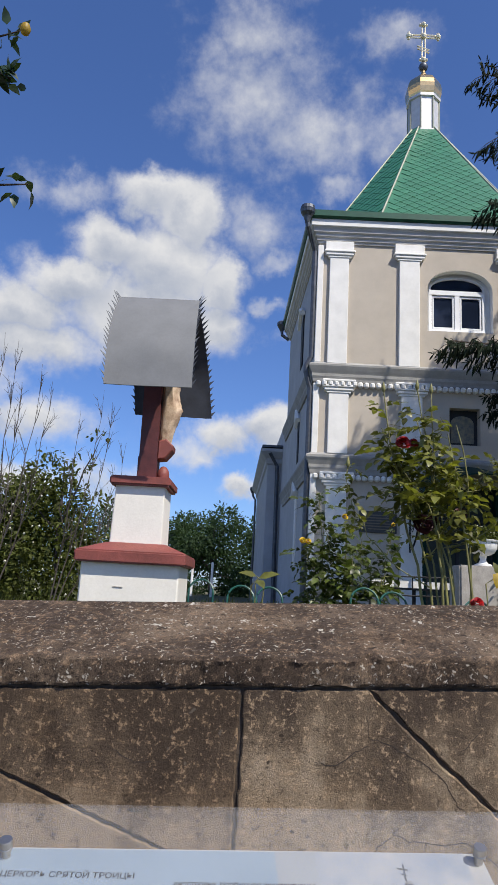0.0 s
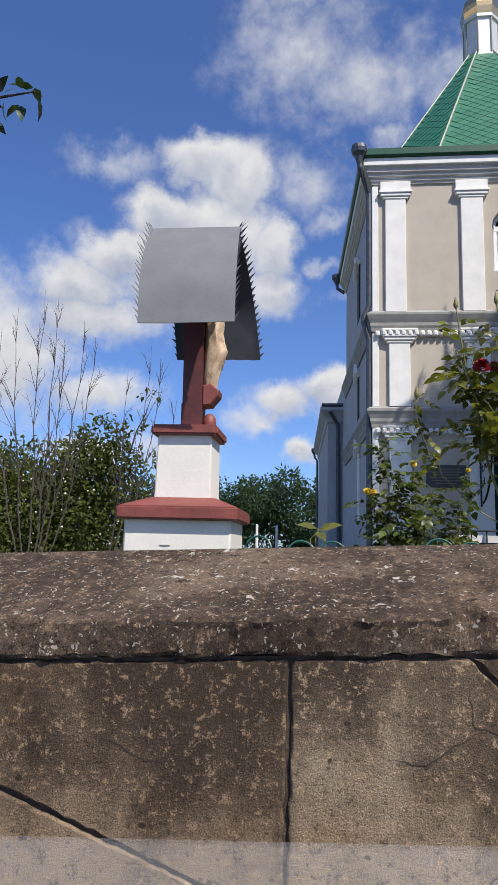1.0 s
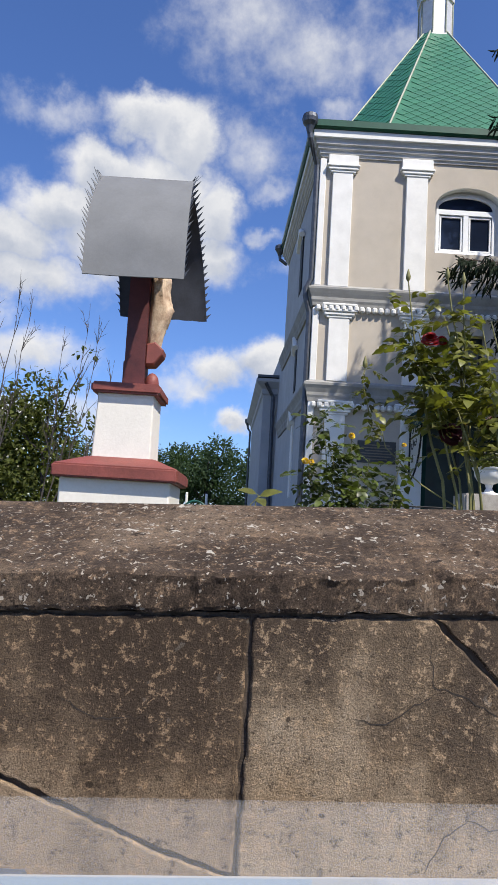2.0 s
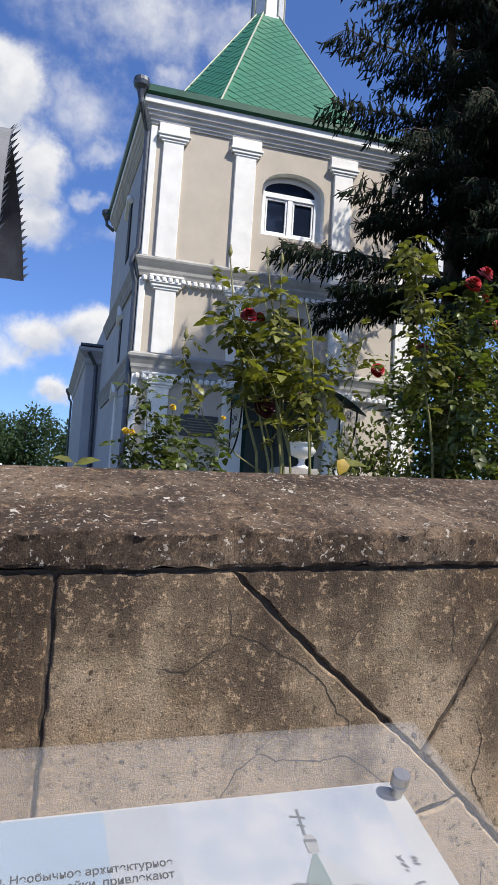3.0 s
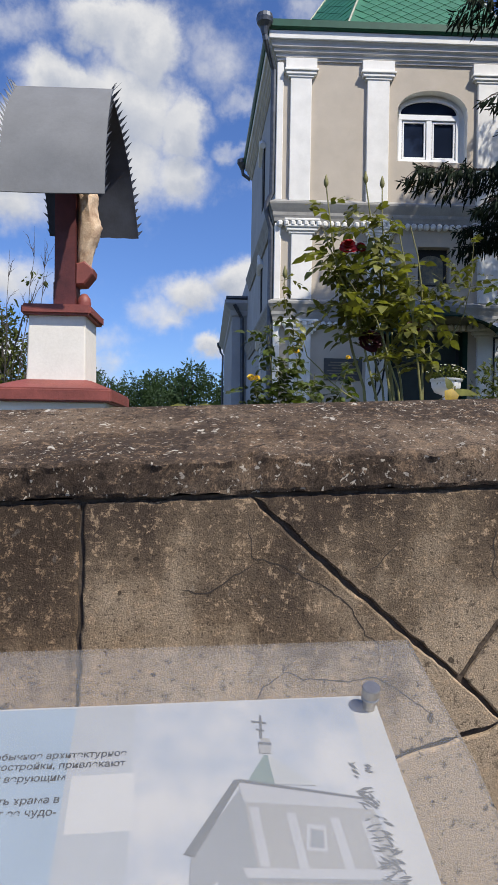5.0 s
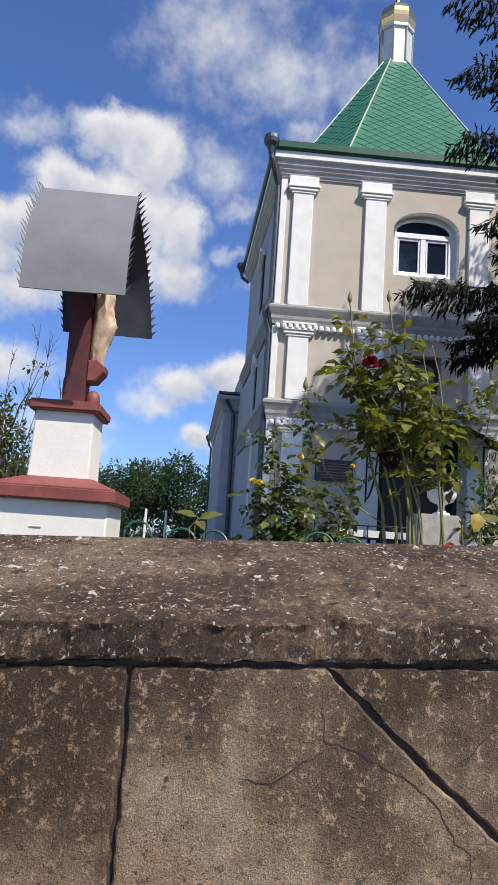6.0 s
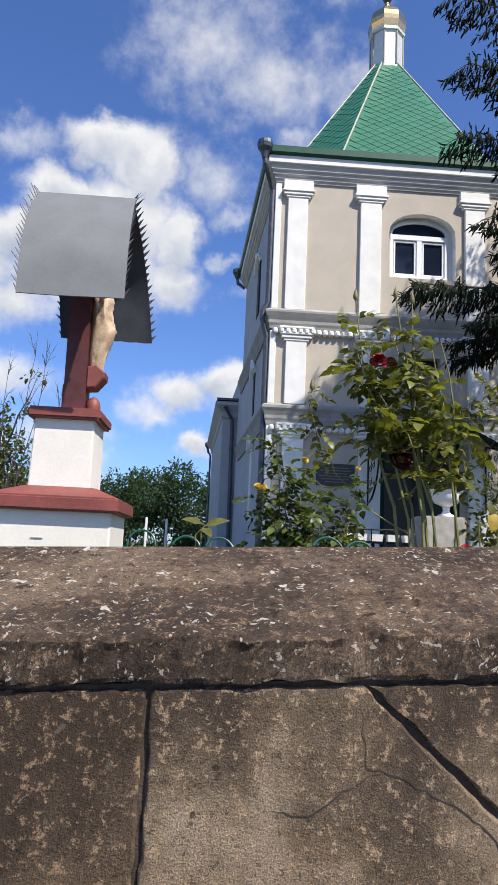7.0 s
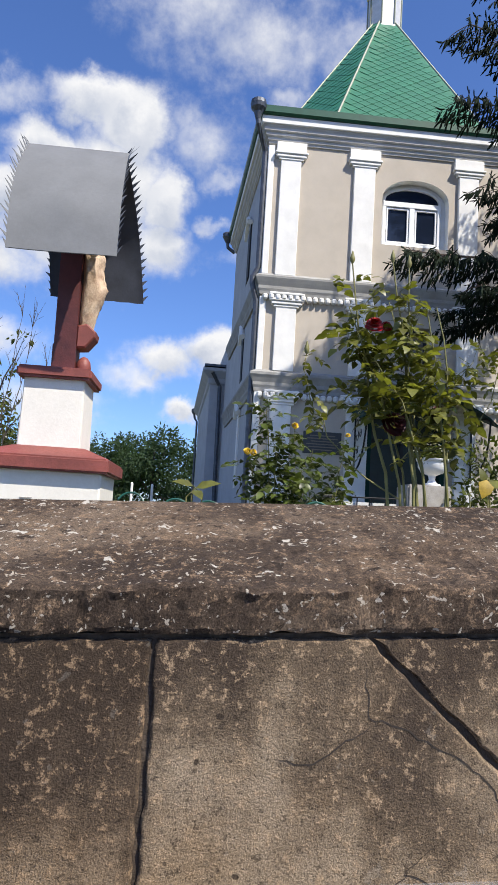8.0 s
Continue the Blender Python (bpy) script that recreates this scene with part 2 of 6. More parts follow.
M_CONC = concrete_material("weathered_render", (0.315, 0.245, 0.170), (0.160, 0.118, 0.078), (0.052, 0.037, 0.027), 1.06, 0.10, 0.74)
# darker version of the render, for the slabs on the left
M_CONC_D = concrete_material("darker_render", (0.245, 0.182, 0.122), (0.122, 0.087, 0.057), (0.046, 0.032, 0.022), 1.03, 0.10, 0.80)
M_COPE = concrete_material("coping_concrete", (0.150, 0.112, 0.080), (0.078, 0.056, 0.040), (0.036, 0.025, 0.018), None, 0.8, 1.0, 0.12)
M_JOINT = material("crumbling_joint_mortar", (0.075, 0.055, 0.040), 0.95, 30, 0.4, 200, 0.3, 0.5)
M_CRACK = material("crack_dirt", (0.045, 0.034, 0.026), 0.95, 30, 0.3, 200, 0.3, 0.0)
M_WHITE = material("white_limewash", (0.79, 0.78, 0.75), 0.75, 3.0, 0.06, 60, 0.06, 0.12, stains=0.12)
M_BEIGE = material("beige_render", (0.49, 0.435, 0.365), 0.88, 2.0, 0.06, 120, 0.10, 0.2, stains=0.12)
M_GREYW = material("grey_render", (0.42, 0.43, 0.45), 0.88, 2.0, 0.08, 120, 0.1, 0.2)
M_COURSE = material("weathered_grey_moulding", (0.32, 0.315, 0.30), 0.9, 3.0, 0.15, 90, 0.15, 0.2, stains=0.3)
# white moulding whose grey holds both weathering and shade below the fascia
M_MOULD = material("shade_greyed_moulding", (0.50, 0.49, 0.475), 0.85, 3.0, 0.12, 90, 0.12, 0.2, stains=0.3)
M_CREAM = material("cream_limewash", (0.78, 0.745, 0.67), 0.8, 3.0, 0.06, 60, 0.08, 0.10, stains=0.15)
M_GREEN = material("green_painted_sheet", (0.035, 0.16, 0.085), 0.38, 6.0, 0.12, 60, 0.06, 0.05, obj_random=0.10)
M_GREEN_D = material("dark_green_gutter_paint", (0.012, 0.075, 0.04), 0.4, 6.0, 0.12, 60, 0.06, 0.05)
M_SEAM = material("galvanised_hip_strip", (0.30, 0.32, 0.25), 0.5, 12, 0.15, 80, 0.1, 0.05, metal=0.3)
M_GUT = material("aged_gutter_metal", (0.10, 0.11, 0.13), 0.45, 10, 0.25, 80, 0.1, 0.05, metal=0.6)
M_GOLD = material("gilded_sheet", (0.86, 0.58, 0.27), 0.24, 8, 0.08, 60, 0.04, 0.04, metal=1.0)
M_GOLD_PALE = material("pale_worn_gilding", (0.86, 0.76, 0.54), 0.38, 8, 0.10, 60, 0.06, 0.05, metal=0.6)
M_SILVER = material("bright_metal_sheet", (0.72, 0.70, 0.66), 0.35, 8, 0.08, 60, 0.05, 0.05, metal=0.35)
M_PVC = material("white_window_frame", (0.82, 0.83, 0.84), 0.35, 8, 0.02, 60, 0.02, 0.0)
M_RED = material("red_brown_paint", (0.23, 0.062, 0.048), 0.55, 7.0, 0.22, 90, 0.15, 0.2, stains=0.3)
M_POST = material("dark_red_stained_wood", (0.095, 0.022, 0.02), 0.5, 9.0, 0.25, 90, 0.15, 0.15)
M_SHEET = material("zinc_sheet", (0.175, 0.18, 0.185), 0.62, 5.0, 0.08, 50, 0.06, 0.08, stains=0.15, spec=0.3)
# zinc again, with the shade under the hood put into the colour
M_SHEET_IN = material("shade_dark_sheet", (0.042, 0.047, 0.062), 0.55, 9.0, 0.2, 60, 0.1, 0.08, spec=0.4)
M_STATUE = material("pale_painted_figure", (0.56, 0.43, 0.30), 0.8, 16, 0.2, 90, 0.2, 0.4, second=(0.30, 0.17, 0.10), stains=0.4)
M_PAVE = material("street_asphalt", (0.10, 0.095, 0.09), 0.92, 2.0, 0.2, 160, 0.3, 0.4)
M_EARTH = material("yard_soil_and_grass", (0.075, 0.085, 0.035), 0.95, 3.0, 0.4, 70, 0.4, 0.6, second=(0.10, 0.075, 0.045))
M_BARK = material("spruce_bark", (0.075, 0.055, 0.042), 0.95, 12, 0.35, 80, 0.3, 0.8)
M_NEEDLE = leaf_material("spruce_needles", (0.012, 0.021, 0.010), island=0.4, rough=0.75, through_light=0.08)
M_NEEDLE.node_tree.nodes["Principled BSDF"].inputs["Specular IOR Level"].default_value = 0.15
M_LEAF = leaf_material("rose_leaf", (0.132, 0.136, 0.030), island=0.6, rough=0.42, through_light=0.35)
M_LEAF_Y = leaf_material("yellowing_leaf", (0.42, 0.28, 0.03), island=0.3, rough=0.5)
M_STEM = material("rose_stem", (0.19, 0.18, 0.06), 0.6, 20, 0.2, 90, 0.15, 0.1)
M_STEM_B = material("brown_twig", (0.072, 0.060, 0.052), 0.85, 20, 0.25, 90, 0.2, 0.2)
M_BUSH = leaf_material("hedge_leaf", (0.078, 0.092, 0.022), island=0.45, rough=0.7, through_light=0.3)
M_BUSH.node_tree.nodes["Principled BSDF"].inputs["Specular IOR Level"].default_value = 0.2
M_FARLEAF = leaf_material("far_tree_leaf", (0.044, 0.074, 0.036), island=0.35, rough=0.8, through_light=0.3)
M_FARLEAF.node_tree.nodes["Principled BSDF"].inputs["Specular IOR Level"].default_value = 0.15
M_APPLE = leaf_material("fruit_tree_leaf", (0.022, 0.042, 0.018), island=0.3, rough=0.4, through_light=0.2)
M_PETAL = leaf_material("red_petal", (0.36, 0.006, 0.008), island=0.3, rough=0.45, through_light=0.2)
M_PETAL_D = leaf_material("dark_red_petal", (0.06, 0.006, 0.008), island=0.3, rough=0.55, through_light=0.1)
M_PETAL_Y = leaf_material("yellow_petal", (0.75, 0.50, 0.03), island=0.2, rough=0.5, through_light=0.25)
M_LEAF_R = leaf_material("dark_rose_leaf", (0.075, 0.098, 0.020), island=0.6, rough=0.42, through_light=0.3)
M_BLOSSOM = material("white_blossom", (0.60, 0.58, 0.46), 0.7, 20, 0.1, 90, 0.1, 0.0)
M_STONE = material("plinth_stone", (0.36, 0.33, 0.29), 0.9, 10, 0.2, 120, 0.25, 0.4)
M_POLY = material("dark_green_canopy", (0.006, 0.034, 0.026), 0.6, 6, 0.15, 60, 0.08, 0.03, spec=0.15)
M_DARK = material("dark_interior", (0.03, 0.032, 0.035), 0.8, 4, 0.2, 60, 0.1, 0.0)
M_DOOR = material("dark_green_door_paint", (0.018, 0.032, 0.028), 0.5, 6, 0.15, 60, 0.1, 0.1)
M_PLAQUE = material("dark_plaque_stone", (0.035, 0.034, 0.033), 0.4, 10, 0.2, 90, 0.1, 0.05)
M_BARS = material("dull_gold_writing", (0.16, 0.13, 0.09), 0.5, 10, 0.1, 90, 0.1, 0.0)
M_IRON = material("black_wrought_iron", (0.02, 0.02, 0.022), 0.5, 10, 0.1, 90, 0.1, 0.0, metal=0.5)
M_HOOP = material("green_painted_hoop", (0.012, 0.085, 0.065), 0.4, 10, 0.1, 90, 0.05, 0.0)
M_STEEL = material("brushed_steel", (0.46, 0.43, 0.39), 0.42, 30, 0.06, 200, 0.06, 0.03, metal=1.0)
M_PRINT = material("white_print_vinyl", (0.78, 0.79, 0.80), 0.5, 3, 0.02, 60, 0.01, 0.0)


def glass_material(name, tint, rough=0.03, haze=0.0, haze_colour=(0.8, 0.8, 0.8)):
    m = bpy.data.materials.new(name)
    m.use_nodes = True
    N, Lk = m.node_tree.nodes, m.node_tree.links
    b = N["Principled BSDF"]
    b.inputs["Base Color"].default_value = (*tint, 1)
    b.inputs["Transmission Weight"].default_value, b.inputs["Roughness"].default_value, b.inputs["IOR"].default_value = 1.0, rough, 1.05 if haze else 1.45
    if haze:
        d = N.new("ShaderNodeBsdfPrincipled")
        d.inputs["Base Color"].default_value = (*haze_colour, 1)
        d.inputs["Roughness"].default_value = 0.25
        ms = N.new("ShaderNodeMixShader")
        no = N.new("ShaderNodeTexNoise")
        no.inputs["Scale"].default_value, no.inputs["Detail"].default_value = 9.0, 6.0
        co = N.new("ShaderNodeTexCoord")
        Lk.new(co.outputs["Object"], no.inputs["Vector"])
        r = N.new("ShaderNodeMapRange")
        Lk.new(no.outputs["Fac"], r.inputs["Value"])
        r.inputs["To Min"].default_value, r.inputs["To Max"].default_value = haze * 0.7, haze * 1.3
        Lk.new(r.outputs[0], ms.inputs[0])
        Lk.new(b.outputs[0], ms.inputs[1]), Lk.new(d.outputs[0], ms.inputs[2])
        Lk.new(ms.outputs[0], N["Material Output"].inputs["Surface"])
    return m


M_PANE = material("dark_window_glass", (0.012, 0.018, 0.035), 0.06, 2, 0.1, 40, 0.02, 0.0)


def acrylic_material(name, haze):
    """Thin clear plastic: lets the view through unbent, mirrors a little of the sky, dulled by fine scratches."""
    m = bpy.data.materials.new(name)
    m.use_nodes = True
    N, Lk = m.node_tree.nodes, m.node_tree.links
    d = N["Principled BSDF"]
    d.inputs["Base Color"].default_value, d.inputs["Roughness"].default_value = (0.80, 0.80, 0.79, 1), 0.9
    d.inputs["Specular IOR Level"].default_value = 0.0
    tr, gl, fr = N.new("ShaderNodeBsdfTransparent"), N.new("ShaderNodeBsdfGlossy"), N.new("ShaderNodeFresnel")
    gl.inputs["Roughness"].default_value = 0.04
    fr.inputs["IOR"].default_value = 1.14
    m1, m2 = N.new("ShaderNodeMixShader"), N.new("ShaderNodeMixShader")
    Lk.new(fr.outputs[0], m1.inputs[0])
    Lk.new(tr.outputs[0], m1.inputs[1]), Lk.new(gl.outputs[0], m1.inputs[2])
    co, no, r = N.new("ShaderNodeTexCoord"), N.new("ShaderNodeTexNoise"), N.new("ShaderNodeMapRange")
    no.inputs["Scale"].default_value, no.inputs["Detail"].default_value = 9.0, 8.0
    Lk.new(co.outputs["Object"], no.inputs["Vector"]), Lk.new(no.outputs["Fac"], r.inputs["Value"])
    r.inputs["To Min"].default_value, r.inputs["To Max"].default_value = haze * 0.7, haze * 1.3
    Lk.new(r.outputs[0], m2.inputs[0])
    Lk.new(m1.outputs[0], m2.inputs[1]), Lk.new(d.outputs[0], m2.inputs[2])
    Lk.new(m2.outputs[0], N["Material Output"].inputs["Surface"])
    return m


M_ACRYL = acrylic_material("scuffed_clear_acrylic", 0.045)


# ---- mesh helpers ----
ORIGIN = {}


def thing(name, at, label, category, group="", kind=""):
    ob = new(name)
    ob.location = at
    ob.empty_display_size = 0.1
    ORIGIN[ob] = Vector(at)
    return tagged(ob, label, category, group, kind)


def settle(ob, size, dx, dz, dy=0.0):
    """Sets a finished thing to its size and place."""
    ob.location = ob.location + Vector((dx, dy, dz))
    ob.scale = (size, size, size)
    return ob


def finish(name, me, mat, parent, label=""):
    ob = new(name, me)
    if not me.materials:
        me.materials.append(mat)
    if parent is not None:
        ob.parent = parent
        ORIGIN[ob] = ORIGIN[parent]
    else:
        ORIGIN[ob] = Vector((0, 0, 0))
    return tagged(ob, label)


def part(name, bm, mat, parent=None, label="", smooth=False):
    """One mesh object, given in world places, under a thing or a part."""
    if parent is not None:
        bmesh.ops.translate(bm, verts=bm.verts, vec=-ORIGIN[parent])
    me = bpy.data.meshes.new(name)
    bmesh.ops.recalc_face_normals(bm, faces=bm.faces)
    bm.to_mesh(me)
    bm.free()
    if smooth:
        for p in me.polygons:
            p.use_smooth = True
        me.set_sharp_from_angle(angle=radians(48))
    return finish(name, me, mat, parent, label)


def data_part(name, verts, faces, mat, parent=None, label="", smooth=False):
    verts = np.asarray(verts, float)
    if parent is not None:
        verts = verts - np.array(ORIGIN[parent])
    me = bpy.data.meshes.new(name)
    me.from_pydata(verts.tolist(), [], faces)
    if smooth:
        me.polygons.foreach_set("use_smooth", [True] * len(me.polygons))
    return finish(name, me, mat, parent, label)


def box(x0, x1, y0, y1, z0, z1, bevel=0.0, bm=None, seg=1):
    own = bmesh.new()
    vs = [own.verts.new((x, y, z)) for z in (z0, z1) for y in (y0, y1) for x in (x0, x1)]
    for f in ((0, 1, 3, 2), (4, 6, 7, 5), (0, 4, 5, 1), (1, 5, 7, 3), (3, 7, 6, 2), (2, 6, 4, 0)):
        own.faces.new([vs[i] for i in f])
    if bevel:
        bmesh.ops.bevel(own, geom=own.edges[:], offset=bevel, segments=seg, affect="EDGES", clamp_overlap=True)
    if bm is None:
        return own
    return join(bm, own)


def join(bm, other):
    me = bpy.data.meshes.new("tmp")
    other.to_mesh(me)
    other.free()
    bm.from_mesh(me)
    bpy.data.meshes.remove(me)
    return bm


def prism(points, y0, y1, bevel=0.0):
    """A polygon of (x, z), from y0 to y1."""
    bm = bmesh.new()
    a = [bm.verts.new((x, y0, z)) for x, z in points]
    b = [bm.verts.new((x, y1, z)) for x, z in points]
    n = len(points)
    bm.faces.new(a), bm.faces.new(b[::-1])
    for i in range(n):
        bm.faces.new((a[i], b[i], b[(i + 1) % n], a[(i + 1) % n]))
    if bevel:
        bmesh.ops.bevel(bm, geom=[e for e in bm.edges if abs(e.verts[0].co.y - y0) < 1e-6 and abs(e.verts[1].co.y - y0) < 1e-6], offset=bevel, segments=1, affect="EDGES")
    return bm


def lathe(profile, cx, cy, n=24, phase=0.0, caps=True):
    """A turned form: rows of (radius, z)."""
    bm = bmesh.new()
    rings = [[bm.verts.new((cx + r * math.cos(2 * math.pi * i / n + phase), cy + r * math.sin(2 * math.pi * i / n + phase), z)) for i in range(n)] for r, z in profile]
    for a, b in zip(rings, rings[1:]):
        for i in range(n):
            bm.faces.new((a[i], a[(i + 1) % n], b[(i + 1) % n], b[i]))
    if caps:
        bm.faces.new(rings[0][::-1]), bm.faces.new(rings[-1])
    return bm


def tube(points, radii, n=6, bm=None):
    bm = bm or bmesh.new()
    pts = [Vector(p) for p in points]
    if isinstance(radii, (int, float)):
        radii = [radii] * len(pts)
    rings = []
    for i, p in enumerate(pts):
        d = (pts[min(i + 1, len(pts) - 1)] - pts[max(i - 1, 0)]).normalized()
        a = d.cross(Vector((0.31, 0.2, 0.93)) if abs(d.z) < 0.9 else Vector((1, 0, 0))).normalized()
        b = d.cross(a)
        rings.append([bm.verts.new(p + radii[i] * (math.cos(2 * math.pi * k / n) * a + math.sin(2 * math.pi * k / n) * b)) for k in range(n)])
    for r, s in zip(rings, rings[1:]):
        for k in range(n):
            bm.faces.new((r[k], r[(k + 1) % n], s[(k + 1) % n], s[k]))
    bm.faces.new(rings[0][::-1]), bm.faces.new(rings[-1])
    return bm


def swept(profile, path_pts):
    """A moulding: profile of (out, z) carried along corners of a plan; each corner as (x, y, out_x, out_y)."""
    bm = bmesh.new()
    rings = [[bm.verts.new((x + o * ox, y + o * oy, z)) for o, z in profile] for x, y, ox, oy in path_pts]
    n = len(profile)
    for a, b in zip(rings, rings[1:]):
        for k in range(n - 1):
            bm.faces.new((a[k], a[k + 1], b[k + 1], b[k]))
        bm.faces.new((a[n - 1], a[0], b[0], b[n - 1]))
    bm.faces.new(rings[0]), bm.faces.new(rings[-1][::-1])
    return bm


def leaves(places, ways, normals, length, width, fold=0.25):
    """Many pointed leaves of nine corners, folded along the midrib: vertices and faces."""
    p, d, n = (np.asarray(a, float) for a in (places, ways, normals))
    d = d / np.linalg.norm(d, axis=1, keepdims=True)
    s = np.cross(d, n)
    s /= np.linalg.norm(s, axis=1, keepdims=True) + 1e-9
    up = np.cross(s, d)
    L, W = np.broadcast_to(length, len(p))[:, None], np.broadcast_to(width, len(p))[:, None]
    rows = [p, p + d * L * 0.35 + up * L * 0.05, p + d * L * 0.7 + up * L * 0.03, p + d * L - up * L * 0.08,
            p + d * L * 0.3 + s * W * 0.5 + up * W * fold, p + d * L * 0.66 + s * W * 0.38 + up * W * fold * 0.8,
            p + d * L * 0.3 - s * W * 0.5 + up * W * fold, p + d * L * 0.66 - s * W * 0.38 + up * W * fold * 0.8]
    v = np.stack(rows, 1).reshape(-1, 3)
    faces = []
    for i in range(len(p)):
        k = 8 * i
        faces += [(k, k + 1, k + 4), (k + 1, k + 2, k + 5, k + 4), (k + 2, k + 3, k + 5), (k, k + 6, k + 1), (k + 1, k + 6, k + 7, k + 2), (k + 2, k + 7, k + 3)]
    return v, faces


def merged(*sets):
    vs, fs, n = [], [], 0
    for v, f in sets:
        vs.append(np.asarray(v, float))
        fs += [tuple(i + n for i in q) for q in f]
        n += len(v)
    return np.concatenate(vs), fs


def bm_data(bm):
    bm.verts.index_update()
    v, f = np.array([w.co[:] for w in bm.verts]), [tuple(w.index for w in q.verts) for q in bm.faces]
    bm.free()
    return v, f


# ---- ground: the street in front, the higher churchyard behind the wall ----
WALL = Matrix.Translation((0.5, 2.265, 0))     # along u, into the wall d, up
YARD = 1.0


def at_wall(u, d, z):
    return WALL @ Vector((u, d, z))


def build_ground():
    bm = bmesh.new()
    rows = []
    for d, z in ((-2600, 0), (-60, 0), (-4, 0), (-0.4, 0), (0.2, 0), (0.25, YARD), (3, YARD), (40, YARD), (2600, YARD)):
        rows.append([bm.verts.new(at_wall(u, d, z)) for u in (-2600, -60, -8, 0, 8, 60, 2600)])
    for a, b in zip(rows, rows[1:]):
        for i in range(6):
            f = bm.faces.new((a[i], a[i + 1], b[i + 1], b[i]))
            f.material_index = 1 if a[i].co.z > 0.5 or b[i].co.z > 0.5 else 0
    ob = part("ground", bm, M_PAVE)
    ob.data.materials.append(M_EARTH)
    tagged(ob, "grey street asphalt below, grassy churchyard soil above the wall", "ground", kind="structure")


build_ground()


# ---- the low wall ----
def z_groove(u):
    return 1.270 + 0.0495 * u             # the wall climbs with the street


def z_edge(u):
    return 1.3265 + 0.0475 * u


def panel(points, depth=0.02, worn=0.0050, seed=1):
    """A rendered slab of the wall's face between its joints: uneven outline, rounded edge, proud of the joint."""
    rnd = random.Random(seed)
    out = []
    n = len(points)
    for i in range(n):
        a, b = Vector((*points[i], 0)), Vector((*points[(i + 1) % n], 0))
        steps = max(1, int((b - a).length / 0.012))
        for k in range(steps):
            q = a.lerp(b, k / steps)
            out.append((q.x + rnd.uniform(-1, 1) * worn * 0.6, q.y + rnd.uniform(-1, 1) * worn * 0.6))
    c = (sum(p[0] for p in out) / len(out), sum(p[1] for p in out) / len(out))
    bm = bmesh.new()
    lvl = []
    for off, dd in ((0.0, depth), (0.0, 0.004), (worn * 0.4, 0.001), (worn * 1.1, 0.0)):
        ring = []
        for u, z in out:
            v = Vector((c[0] - u, c[1] - z)).normalized() * (off + (rnd.uniform(0, worn * 0.5) if off else 0))
            ring.append(bm.verts.new((u + v.x, dd, z + v.y)))
        lvl.append(ring)
    for a, b in zip(lvl, lvl[1:]):
        for i in range(len(out)):
            bm.faces.new((a[i], a[(i + 1) % len(out)], b[(i + 1) % len(out)], b[i]))
    bmesh.ops.triangle_fill(bm, edges=[e for e in bm.edges if e.verts[0] in lvl[3] and e.verts[1] in lvl[3]], use_beauty=True)
    bm.transform(WALL)
    return bm


def shrink(points, g):
    """Move each side of a polygon inwards by half a joint."""
    pts = [Vector(p) for p in points]
    area = sum(pts[i].x * pts[(i + 1) % len(pts)].y - pts[(i + 1) % len(pts)].x * pts[i].y for i in range(len(pts)))
    s = 1 if area > 0 else -1
    res = []
    for i in range(len(pts)):
        a, b, c = pts[i - 1], pts[i], pts[(i + 1) % len(pts)]
        e1, e2 = (b - a).normalized(), (c - b).normalized()
        n1, n2 = Vector((-e1.y, e1.x)) * s, Vector((-e2.y, e2.x)) * s
        k = (n1 + n2)
        k = k / max(0.35, k.dot(n1))
        res.append(b + k * g)
    return [(p.x, p.y) for p in res]


